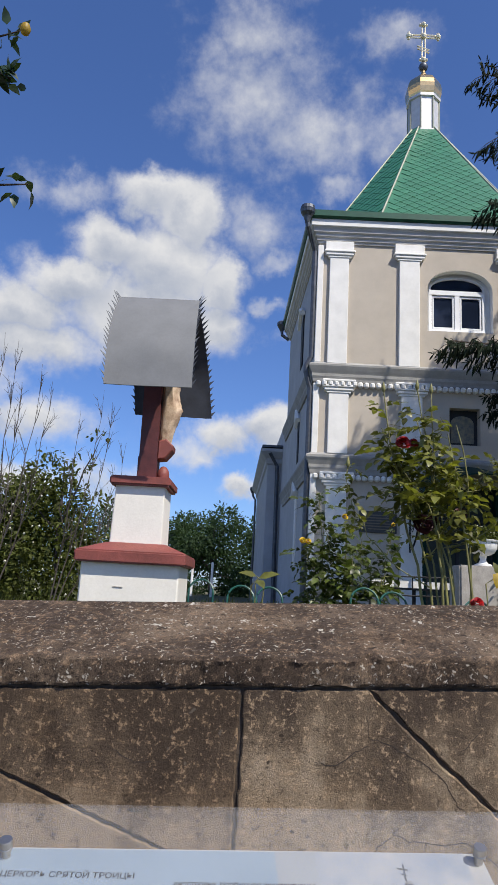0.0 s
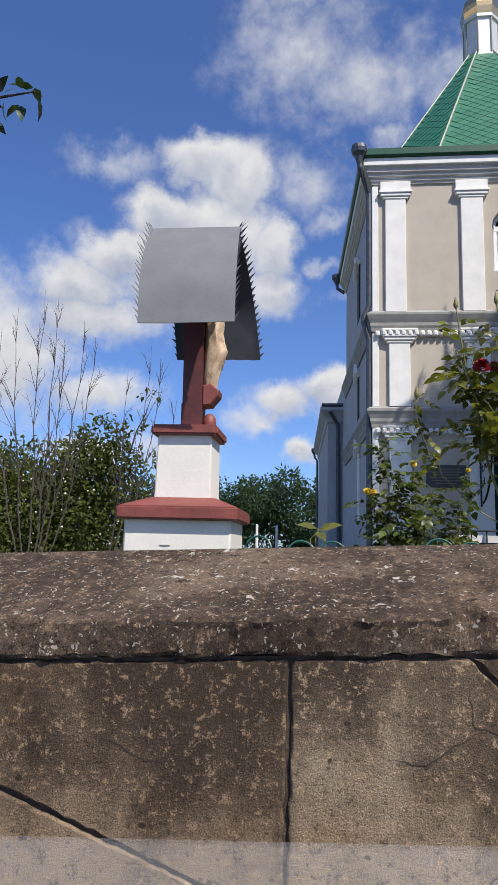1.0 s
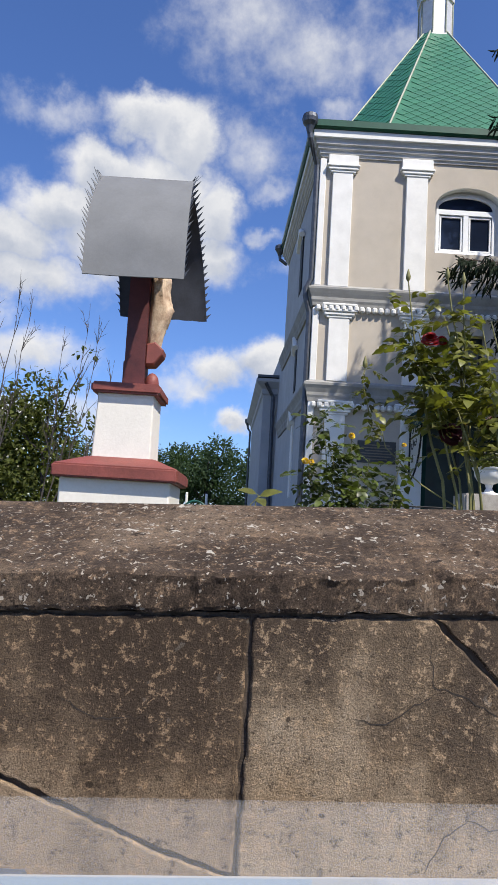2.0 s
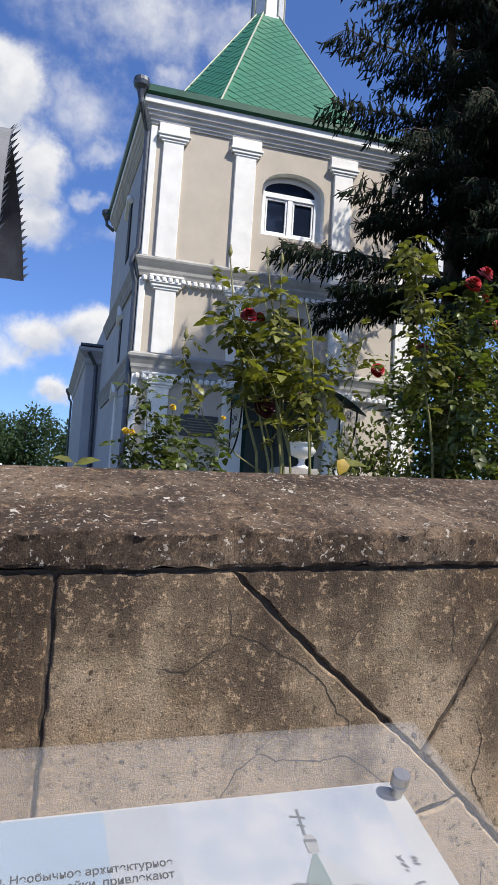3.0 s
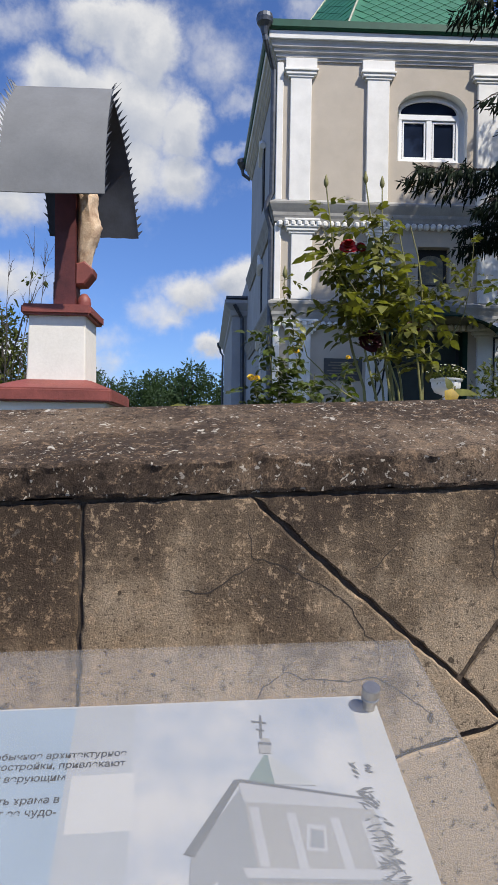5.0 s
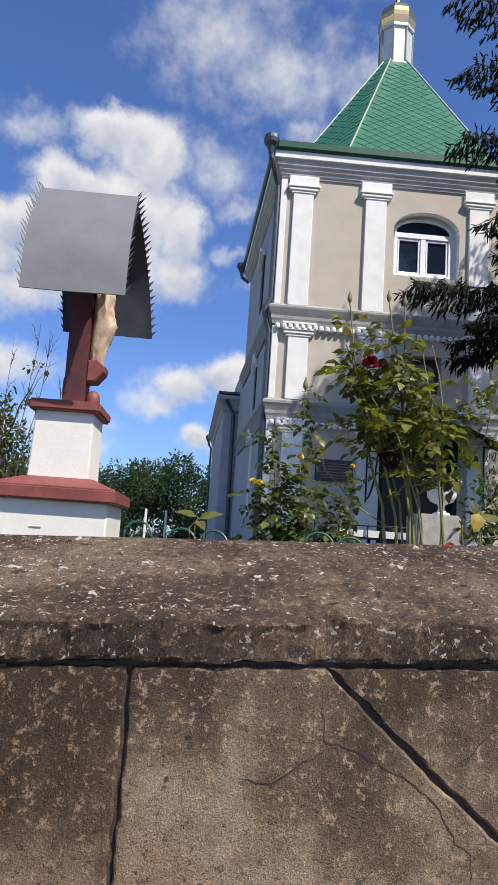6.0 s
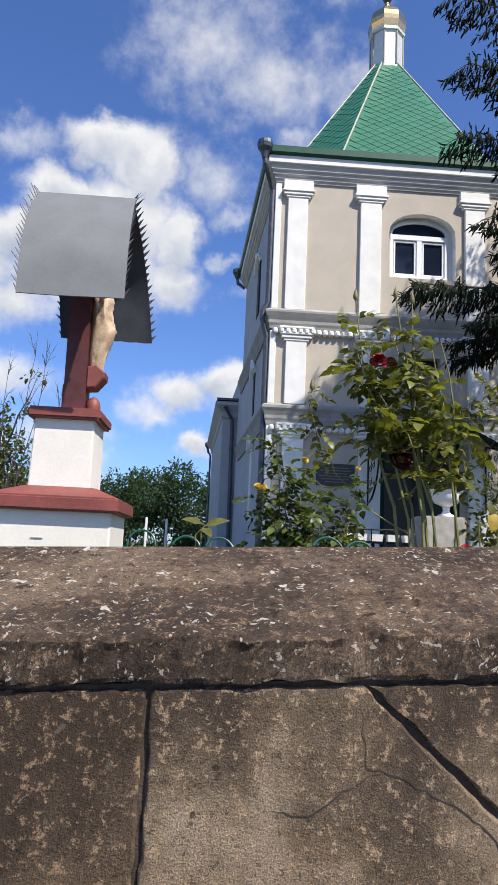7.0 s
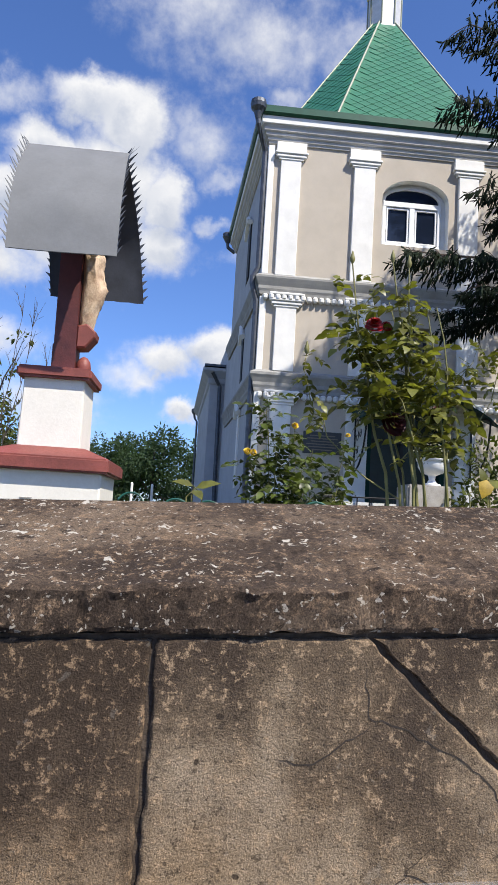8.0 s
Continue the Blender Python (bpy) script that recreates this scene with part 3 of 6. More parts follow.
def build_wall():
    wall = thing("wall_low", at_wall(0, 0, 0), "low old concrete-rendered retaining wall with incised joints", "wall", kind="structure")
    bm = bmesh.new()
    U0, U1 = -7.0, 7.0
    a = [bm.verts.new(at_wall(u, d, z)) for u, d, z in ((U0, 0.007, -0.02), (U1, 0.007, -0.02), (U1, 0.007, z_groove(U1)), (U0, 0.007, z_groove(U0)))]
    b = [bm.verts.new(at_wall(u, d, z)) for u, d, z in ((U0, 0.33, -0.02), (U1, 0.33, -0.02), (U1, 0.33, z_groove(U1)), (U0, 0.33, z_groove(U0)))]
    bm.faces.new(a), bm.faces.new(b[::-1])
    for i in range(4):
        bm.faces.new((a[i], b[i], b[(i + 1) % 4], a[(i + 1) % 4]))
    part("wall_core", bm, M_JOINT, wall)
    zg = lambda u: z_groove(u) - 0.002
    vt, vb = (-0.358, zg(-0.358)), (-0.361, 0.909)                  # the upright joint
    left = [(-0.458, 0.936), (-0.641, 1.002), (-0.745, 1.039), (-0.846, 1.078)]
    l_top = (-1.20, zg(-1.20))
    d1a, d1b, d1c, d1v, d1d, d1e = (-0.109, zg(-0.109)), (0.047, 1.123), (0.212, 0.990), (0.257, 0.948), (0.370, 0.838), (0.72, 0.50)
    d2 = [(0.272, 1.082), (0.321, 1.164), (0.366, 1.232)]
    d2t = (0.392, zg(0.392))
    d3a, d3b = (0.281, 0.925), (0.123, 0.874)
    polys = [
        [(-7.0, zg(-7)), (-2.6, zg(-2.6)), (-2.6, 0.0), (-7.0, 0.0)],
        [l_top, vt, vb] + left,
        [(-2.6, zg(-2.6)), l_top] + left[::-1] + [vb, (-0.355, 0.0), (-2.6, 0.0)],
        [vt, d1a, d1b, d1c, d1v, d3a, d3b, (-0.20, 0.75), vb],
        [d1a, d2t] + d2[::-1] + [d1c, d1b],
        [d2t, (1.7, zg(1.7)), (1.7, 0.62), d1e, d1d, d3a, d1v, d1c] + d2,
        [vb, (-0.20, 0.75), d3b, d3a, d1d, d1e, (0.75, 0.0), (-0.355, 0.0)],
        [d1e, (1.7, 0.62), (1.7, 0.0), (0.75, 0.0)],
        [(1.7, zg(1.7)), (7.0, zg(7.0)), (7.0, 0.0), (1.7, 0.0)],
    ]
    for i, p in enumerate(polys):
        part("render_slab", panel(shrink(p, 0.0038), worn=0.0030, seed=i + 3), M_CONC_D if i < 3 else M_CONC, wall)
    # thin cracks that wander through the render
    cracks = [
        [(-0.112, 1.232), (-0.105, 1.169), (-0.062, 1.160), (-0.028, 1.139), (0.015, 1.122), (0.041, 1.101), (0.068, 1.054), (0.089, 1.045), (0.086, 0.998)],
        [(-0.104, 1.160), (-0.137, 1.137), (-0.170, 1.114), (-0.215, 1.121)],
        [(-0.026, 1.030), (-0.059, 1.000), (-0.025, 0.989), (0.034, 0.986), (0.086, 0.994), (0.121, 0.972), (0.166, 0.941), (0.183, 0.913)],
        [(-0.051, 1.004), (-0.084, 0.975), (-0.110, 0.930)],
        [(0.302, 1.052), (0.317, 1.008), (0.300, 0.951), (0.327, 0.898)],
        [(0.117, 1.195), (0.083, 1.161), (0.070, 1.152)],
        [(0.262, 1.226), (0.259, 1.157), (0.269, 1.131)],
        [(0.320, 0.841), (0.322, 0.789), (0.309, 0.719)],
        [(-0.620, 1.130), (-0.560, 1.100), (-0.500, 1.105)],
        [(0.430, 1.120), (0.410, 1.040), (0.450, 0.970), (0.430, 0.900)],
    ]
    rnd = random.Random(5)
    for line in cracks:
        pts = []
        for (u0, z0), (u1, z1) in zip(line, line[1:]):
            k = max(2, int(math.hypot(u1 - u0, z1 - z0) / 0.008))
            pts += [(u0 + (u1 - u0) * i / k + rnd.uniform(-1, 1) * 0.0022, z0 + (z1 - z0) * i / k + rnd.uniform(-1, 1) * 0.0022) for i in range(k)]
        pts.append(line[-1])
        bm = bmesh.new()
        prev = None
        for i, (u, z) in enumerate(pts):
            a, b = pts[max(0, i - 1)], pts[min(len(pts) - 1, i + 1)]
            t = Vector((b[0] - a[0], b[1] - a[1])).normalized()
            w = (0.0009 * min(1, 0.25 + 3 * min(i, len(pts) - 1 - i) / len(pts))) * rnd.uniform(0.6, 1.3)
            cur = (bm.verts.new(at_wall(u - t.y * w, -0.0006, z + t.x * w)), bm.verts.new(at_wall(u + t.y * w, -0.0006, z - t.x * w)))
            if prev:
                bm.faces.new((prev[0], prev[1], cur[1], cur[0]))
            prev = cur
        part("crack", bm, M_CRACK, wall)

    # the sloping coping: worn front edge with a broken-out chip
    us = np.concatenate([np.arange(-7, -1.6, 0.12), np.arange(-1.6, 1.9, 0.007), np.arange(1.9, 7.01, 0.12)])
    bm = bmesh.new()
    prev = None
    for u in us:
        u = float(u)
        fine = abs(u) < 1.9
        ns = lambda s, k: noise.noise(Vector((u * s, k, 0.3)))
        e = (0.0045 * ns(9, 1) + 0.0040 * ns(34, 2) + 0.0035 * ns(90, 2.5)) if fine else 0
        g = (0.003 * ns(11, 4) + 0.003 * ns(45, 5)) if fine else 0
        chip = max(0.0, 1 - abs(u + 0.107) / 0.030) if u < -0.107 else max(0.0, 1 - abs(u + 0.107) / 0.014)
        c = chip ** 0.7 * (0.75 + 0.5 * ns(120, 40))
        ze, zg_, zb = z_edge(u) + e, z_groove(u) + 0.0015 + 1.3 * g, 1.423 + 0.043 * u
        row = [(-0.004 + 0.012 * c + 0.4 * e, zg_), (-0.007 + 0.005 * ns(40, 7) + 0.004 * c, zg_ + 0.006), (-0.009 + 0.005 * ns(60, 8) + 0.010 * c, zg_ + 0.4 * (ze - zg_) + 0.006 * c),
               (-0.010 + 0.005 * ns(55, 9) + 0.018 * c, zg_ + 0.72 * (ze - zg_) - 0.004 * c), (-0.010 + e + 0.022 * c, ze - 0.006 - 0.008 * c), (-0.004 + 0.6 * e + 0.024 * c, ze - 0.0005 - 0.007 * c)]
        for k in range(1, 25):
            f = k / 24
            row.append((f * 0.335, ze + (zb - ze) * f + ((0.0030 * ns(14, 10 + 3.1 * k) + 0.0026 * ns(70, 30 + 2.3 * k) + 0.0016 * ns(130, 60 + 3.7 * k)) if fine and k < 24 else 0)))
        row += [(0.348, zb - 0.012), (0.348, zg_)]
        cur = [bm.verts.new(at_wall(u, d, z)) for d, z in row]
        if prev:
            for i in range(len(cur)):
                j = (i + 1) % len(cur)
                bm.faces.new((prev[i], prev[j], cur[j], cur[i]))
        else:
            bm.faces.new(cur)
        prev = cur
    bm.faces.new(prev[::-1])
    part("coping", bm, M_COPE, wall, "dark weathered concrete coping with pale lichen specks")


build_wall()


# ---- the church ----
TX0, TX1, TY0, TY1 = 1.22, 7.29, 14.5, 20.5
SKEW = -0.051                               # the flank is out of square
CX, CY = 4.20, 17.5


def flank(y, out=0.0):
    return TX0 + SKEW * (y - TY0) - out


def ring(out):
    """The tower's plan: front and both flanks, as corners for swept()."""
    return [(flank(TY1), TY1, -1, 1), (TX0, TY0, -1, -1), (TX1, TY0, 1, -1), (TX1, TY1, 1, 1)]


def arch(cx, z0, z1, half, rise, n=14):
    """Outline of an opening with a flat basket arch, from the lower left, clockwise."""
    pts = [(cx - half, z0), (cx - half, z1)]
    for i in range(1, n):
        a = math.pi * (1 - i / n)
        pts.append((cx + half * math.cos(a), z1 + rise * math.sin(a) ** 0.85))
    return pts + [(cx + half, z1), (cx + half, z0)]


def face_with_holes(x0, x1, z0, z1, holes, y0, depth, bm):
    """A wall sheet with openings, and their reveals."""
    outer = [bm.verts.new(Vector((x, y0, z))) for x, z in ((x0, z0), (x1, z0), (x1, z1), (x0, z1))]
    edges = [bm.edges.new((outer[i], outer[(i + 1) % 4])) for i in range(4)]
    for h in holes:
        a = [bm.verts.new(Vector((x, y0, z))) for x, z in h]
        b = [bm.verts.new(Vector((x, y0 + depth, z))) for x, z in h]
        for i in range(len(h)):
            j = (i + 1) % len(h)
            edges.append(bm.edges.new((a[i], a[j])))
            bm.faces.new((a[i], a[j], b[j], b[i]))
    bmesh.ops.triangle_fill(bm, edges=edges, use_beauty=True)


WIN = arch(4.265, 6.99, 7.93, 0.695, 0.47)
DOOR = [(3.46, 1.02), (3.46, 3.69), (4.98, 3.69), (4.98, 1.02)]
ICON = [(4.02, 4.54), (4.02, 5.32), (4.65, 5.32), (4.65, 4.54)]


def slab_quad(corners, z0, z1):
    bm = bmesh.new()
    a = [bm.verts.new((x, y, z0)) for x, y in corners]
    b = [bm.verts.new((x, y, z1)) for x, y in corners]
    n = len(corners)
    bm.faces.new(a[::-1]), bm.faces.new(b)
    for i in range(n):
        bm.faces.new((a[i], a[(i + 1) % n], b[(i + 1) % n], b[i]))
    return bm


def build_church():
    ch = thing("church", (CX, CY, YARD), "beige Orthodox church tower with white pilasters and a green tiled spire", "church")
    # tower walls
    bm = bmesh.new()
    face_with_holes(TX0, TX1, YARD - 0.1, 9.0, [WIN, DOOR, ICON], TY0, 0.26, bm)
    front = part("front_wall", bm, M_BEIGE, ch, "beige rendered front wall with whitened reveals")
    front.data.materials.append(M_WHITE)
    for f in front.data.polygons:
        f.material_index = 1 if abs(f.normal.y) < 0.3 and f.center.z > 5 else 0
    bm = bmesh.new()
    c = [(TX0, TY0), (flank(TY1), TY1), (TX1, TY1), (TX1, TY0)]
    for (xa, ya), (xb, yb) in zip(c, c[1:]):
        bm.faces.new([bm.verts.new(v) for v in ((xa, ya, YARD - 0.1), (xb, yb, YARD - 0.1), (xb, yb, 9.0), (xa, ya, 9.0))])
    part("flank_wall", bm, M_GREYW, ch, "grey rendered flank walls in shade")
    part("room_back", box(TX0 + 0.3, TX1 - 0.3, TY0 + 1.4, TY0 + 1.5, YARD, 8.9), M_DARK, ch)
    # pilasters with caps, storey by storey
    px = [(1.455, 1.865), (2.955, 3.39), (5.14, 5.555), (6.645, 7.055)]
    for z0, z1, over in ((6.14, 8.80, 0.0), (4.22, 5.76, 0.06), (YARD, 3.82, 0.06)):
        for x0, x1 in px:
            x0, x1 = x0 + over, x1 + over
            if not over:
                part("frieze_block", box(x0 - 0.10, x1 + 0.10, TY0 - 0.075, TY0 + 0.03, z1 - 0.10, 8.915, 0.008), M_WHITE, ch)
            p = part("pilaster", box(x0, x1, TY0 - 0.07, TY0 + 0.03, z0, z1, 0.008), M_WHITE, ch)
            bm = box(x0 - 0.05, x1 + 0.05, TY0 - 0.085, TY0 + 0.03, z1 - 0.27, z1 - 0.22, 0.012)
            box(x0 - 0.10, x1 + 0.10, TY0 - 0.105, TY0 + 0.03, z1 - 0.22, z1 - 0.15, 0.015, bm)
            box(x0 - 0.13, x1 + 0.13, TY0 - 0.125, TY0 + 0.03, z1 - 0.15, z1 - 0.10, 0.012, bm)
            part("capital", bm, M_WHITE, p)
    for z0, z1 in ((6.16, 8.84), (4.22, 5.7), (YARD, 3.8)):
        part("corner_strip", box(TX0 - 0.03, TX0 + 0.10, TY0 - 0.03, TY0 + 0.12, z0, z1, 0.01), M_WHITE, ch)
    # storey cornices
    # lower mouldings coloured greyer than the fascia, part weathering, part painted shade
    main = [(0, 8.88), (0.03, 8.88), (0.03, 8.92), (0.06, 8.94), (0.06, 8.99), (0.10, 9.02), (0.10, 9.07), (0.14, 9.10), (0.14, 9.16), (0.17, 9.205), (0, 9.207)]
    part("main_cornice", swept(main, ring(0)), M_MOULD, ch, "white moulded main cornice, greyed for shade and weathering")
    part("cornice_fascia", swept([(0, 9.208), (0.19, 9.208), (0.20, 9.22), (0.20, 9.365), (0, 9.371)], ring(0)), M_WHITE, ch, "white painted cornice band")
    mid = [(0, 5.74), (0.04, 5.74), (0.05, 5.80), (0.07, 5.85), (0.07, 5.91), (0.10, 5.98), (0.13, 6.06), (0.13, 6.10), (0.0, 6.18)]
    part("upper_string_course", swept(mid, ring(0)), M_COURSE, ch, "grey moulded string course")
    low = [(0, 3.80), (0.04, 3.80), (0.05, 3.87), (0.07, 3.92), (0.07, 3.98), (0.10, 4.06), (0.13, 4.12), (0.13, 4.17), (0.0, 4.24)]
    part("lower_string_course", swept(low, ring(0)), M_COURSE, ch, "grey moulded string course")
    for z in (5.725, 3.775):
        proto = None
        x = TX0 + 0.02
        while x < TX1 - 0.1:
            over = any(a - 0.08 < x + 0.05 < b + 0.20 for a, b in px)
            o = 0.04 if over else 0.0
            ob = part("dentil", box(x, x + 0.105, TY0 - 0.10 - o, TY0 + 0.02, z - 0.10, z + 0.02, 0.03), M_WHITE, ch) if proto is None else None
            if proto is None:
                proto, x_first, o_first = ob, x, o
            else:
                q = new("dentil", proto.data)
                q.parent = ch
                q.location = (x - x_first, -(o - o_first), 0)
            x += 0.125
        for a, b in px:
            part("string_block", box(a - 0.08, b + 0.20, TY0 - 0.13, TY0 + 0.02, z + 0.004, z + 0.055, 0.012), M_WHITE, ch)
    # gutter of green sheet and the old rain pipe on the corner
    gut = [(0.16, 9.372), (0.23, 9.372), (0.265, 9.41), (0.265, 9.545), (0.245, 9.545), (0.16, 9.49)]
    part("gutter", swept(gut, ring(0)), M_GREEN_D, ch, "dark green sheet gutter")
    bm = lathe([(0.05, 9.22), (0.09, 9.36), (0.15, 9.44), (0.165, 9.52), (0.15, 9.60), (0.06, 9.64)], TX0 - 0.30, TY0 - 0.26, 14)
    tube([(TX0 - 0.30, TY0 - 0.26, 9.3), (TX0 - 0.28, TY0 - 0.24, 9.14), (TX0 - 0.09, TY0 + 0.02, 8.7), (TX0 - 0.09, TY0 + 0.05, 6.3), (TX0 - 0.19, TY0 + 0.02, 6.08), (TX0 - 0.19, TY0 + 0.02, 5.95), (TX0 - 0.09, TY0 + 0.05, 5.6), (TX0 - 0.09, TY0 + 0.05, YARD)], 0.055, 8, bm)
    part("rain_pipe", bm, M_GUT, ch, "dark old metal rain pipe and hopper")
    x = flank(TY1)
    bm = lathe([(0.05, 9.22), (0.09, 9.30), (0.15, 9.40), (0.15, 9.50), (0.08, 9.55)], x - 0.28, TY1 + 0.15, 12)
    tube([(x - 0.28, TY1 + 0.15, 9.25), (x - 0.26, TY1 + 0.15, 9.1), (x - 0.05, TY1 + 0.15, 8.95)], 0.05, 8, bm)
    part("rain_pipe", bm, M_GUT, ch)

    # eight-sided spire
    def hip(k, s):
        a, b = (0.58 * s, s), (s, 0.58 * s)
        pts = [(-a[0], -a[1]), (a[0], -a[1]), (b[0], -b[1]), (b[0], b[1]), (a[0], a[1]), (-a[0], a[1]), (-b[0], b[1]), (-b[0], -b[1])]
        return Vector((CX + pts[k % 8][0], CY + pts[k % 8][1], 14.53 - 1.716 * s))

    roof = bmesh.new()
    for k in range(8):
        roof.faces.new([roof.verts.new(v) for v in (hip(k, 2.90), hip(k + 1, 2.90), hip(k + 1, 0.34), hip(k, 0.34))])
    roof_ob = part("spire_roof", roof, M_GREEN, ch, "green painted sheet-metal spire in diamond tiles")
    bm = slab_quad([(flank(TY1) - 0.2, TY1 + 0.2), (TX1 + 0.2, TY1 + 0.2), (TX1 + 0.2, TY0 - 0.2), (TX0 - 0.2, TY0 - 0.2)][::-1], 9.502, 9.53)
    part("roof_skirt", bm, M_GREEN, ch)
    for k in range(8):
        part("hip_strip", tube([hip(k, 2.90), hip(k, 0.34)], 0.027, 6), M_SEAM, roof_ob)
    # diamond tiles, proud of the roof: one shared mesh
    tile = bmesh.new()
    hw, hh = 0.155, 0.125
    fr = [tile.verts.new(v) for v in ((0, -hh, 0.016), (hw, 0, 0.010), (0, hh, 0.004), (-hw, 0, 0.010))]
    bk = [tile.verts.new(v) for v in ((0, -hh, -0.004), (hw, 0, -0.004), (0, hh, -0.004), (-hw, 0, -0.004))]
    tile.faces.new(fr)
    for i in range(4):
        tile.faces.new((fr[i], bk[i], bk[(i + 1) % 4], fr[(i + 1) % 4]))
    tile_me = bpy.data.meshes.new("tile")
    tile.to_mesh(tile_me)
    tile.free()
    tile_me.materials.append(M_GREEN)
    for k in (0, 7):
        a, b, top = hip(k, 2.90), hip(k + 1, 2.90), hip(k, 0.34)
        ux = (b - a).normalized()
        nrm = ux.cross(top - a).normalized()
        uy = nrm.cross(ux)
        mid = (a + b) / 2
        half, H = (b - a).length / 2, ((hip(k, 0.34) + hip(k + 1, 0.34)) / 2 - mid).length
        top_half = (hip(k + 1, 0.34) - hip(k, 0.34)).length / 2
        rows_n = int(H / (hh * 1.03))
        for r in range(rows_n):
            y = (r + 0.8) * hh * 1.03
            lim = half + (top_half - half) * y / H - hw * 0.75
            n = int(lim / hw) + 2
            for c in range(-n, n + 1):
                xx = (2 * c + (r % 2)) * hw * 1.03
                if abs(xx) > lim or y > H - hh:
                    continue
                q = new("roof_tile", tile_me)
                q.parent = roof_ob
                pos = mid + ux * xx + uy * y - ORIGIN[ch]
                m = Matrix((ux, uy, nrm)).transposed().to_4x4()
                q.matrix_local = Matrix.Translation(pos) @ m
    # lantern, gilded dome and cross
    lan = part("lantern", lathe([(0.46, 13.76), (0.46, 13.84), (0.42, 13.86), (0.42, 14.84), (0.47, 14.86), (0.47, 14.94)], CX, CY, 8, math.pi / 8), M_SILVER, ch, "white metal eight-sided lantern drum")
    for k in range(8):
        a = 2 * math.pi * k / 8 + math.pi / 8
        part("lantern_rib", tube([(CX + 0.43 * math.cos(a), CY + 0.43 * math.sin(a), 13.84), (CX + 0.43 * math.cos(a), CY + 0.43 * math.sin(a), 14.89)], 0.022, 6), M_SEAM, lan)
    part("dome", lathe([(0.45, 14.92), (0.48, 15.00), (0.50, 15.14), (0.505, 15.26), (0.48, 15.40), (0.42, 15.52), (0.32, 15.62), (0.20, 15.70), (0.12, 15.78), (0.07, 15.90), (0.05, 15.99)], CX, CY, 8, math.pi / 8), M_GOLD, ch, "gilded eight-sided onion dome")
    part("orb", lathe([(0.03, 15.95), (0.10, 16.01), (0.135, 16.10), (0.10, 16.19), (0.03, 16.25)], CX, CY, 16), M_GUT, ch, smooth=True)
    bm = bmesh.new()
    arms = [((CX, CY, 16.22), (CX, CY, 17.50)), ((CX - 0.41, CY, 17.12), (CX + 0.41, CY, 17.12)), ((CX - 0.17, CY, 16.76), (CX + 0.17, CY, 16.62))]
    for p, q in arms:
        for o in (-0.045, 0.045):
            d = Vector((o, 0, 0)) if p[0] == q[0] else Vector((0, 0, o))
            tube([Vector(p) + d, Vector(q) + d], 0.026, 6, bm)
    for x, z, r in ((CX, 17.52, 0.085), (CX - 0.42, 17.12, 0.085), (CX + 0.42, 17.12, 0.085), (CX, 16.34, 0.09), (CX, 17.12, 0.105), (CX - 0.33, 17.12, 0.05), (CX + 0.33, 17.12, 0.05), (CX - 0.42, 17.21, 0.045), (CX - 0.42, 17.03, 0.045), (CX + 0.42, 17.21, 0.045), (CX + 0.42, 17.03, 0.045), (CX - 0.09, 17.50, 0.045), (CX + 0.09, 17.50, 0.045), (CX - 0.09, 16.34, 0.045), (CX + 0.09, 16.34, 0.045)):
        join(bm, lathe([(0.01, z - r), (r * 0.75, z - r * 0.6), (r, z), (r * 0.75, z + r * 0.6), (0.01, z + r)], x, CY, 8))
    part("cross", bm, M_GOLD_PALE, ch, "gilded openwork cross")

    # window
    win = part("window", prism(arch(4.24, 7.02, 7.98, 0.60, 0.31), TY0 + 0.205, TY0 + 0.215), M_PANE, ch, "arched double window with dark glass")
    bm = bmesh.new()
    for x0, x1, z0, z1, y0 in ((3.63, 3.70, 7.02, 7.95, 0.15), (4.78, 4.85, 7.02, 7.95, 0.15), (4.19, 4.30, 7.02, 7.95, 0.153), (3.634, 4.846, 6.995, 7.10, 0.146), (3.634, 4.846, 7.88, 7.99, 0.146)):
        box(x0, x1, TY0 + y0, TY0 + 0.22, z0, z1, 0.006, bm)
    for x0, x1 in ((3.715, 4.175), (4.315, 4.765)):
        for q in ((x0, x1, 7.115, 7.15), (x0, x1, 7.83, 7.865), (x0, x0 + 0.03, 7.15, 7.83), (x1 - 0.03, x1, 7.15, 7.83)):
            box(q[0], q[1], TY0 + 0.17, TY0 + 0.22, q[2], q[3], 0.004, bm)
    o, i_ = arch(4.24, 7.98, 7.99, 0.61, 0.32), arch(4.24, 7.98, 7.99, 0.57, 0.28)
    a = [bm.verts.new((x, TY0 + 0.16, z)) for x, z in o]
    b = [bm.verts.new((x, TY0 + 0.16, z)) for x, z in i_]
    c2 = [bm.verts.new((x, TY0 + 0.215, z)) for x, z in i_]
    for k in range(len(o) - 1):
        bm.faces.new((a[k], a[k + 1], b[k + 1], b[k]))
        bm.faces.new((b[k], b[k + 1], c2[k + 1], c2[k]))
    # wall between the frame and the wider niche
    back = bmesh.new()
    oo, ii = arch(4.265, 6.99, 7.93, 0.695, 0.47), arch(4.24, 6.995, 7.98, 0.60, 0.31)
    va, vb2 = [back.verts.new((x, TY0 + 0.212, z)) for x, z in oo], [back.verts.new((x, TY0 + 0.212, z)) for x, z in ii]
    for k in range(len(oo) - 1):
        back.faces.new((va[k], va[k + 1], vb2[k + 1], vb2[k]))
    part("niche_back", back, M_WHITE, win)
    part("window_frame", bm, M_PVC, win, "white plastic frame")
    part("window_sill", box(3.60, 4.88, TY0 + 0.06, TY0 + 0.2, 6.955, 6.992, 0.01), M_WHITE, win)
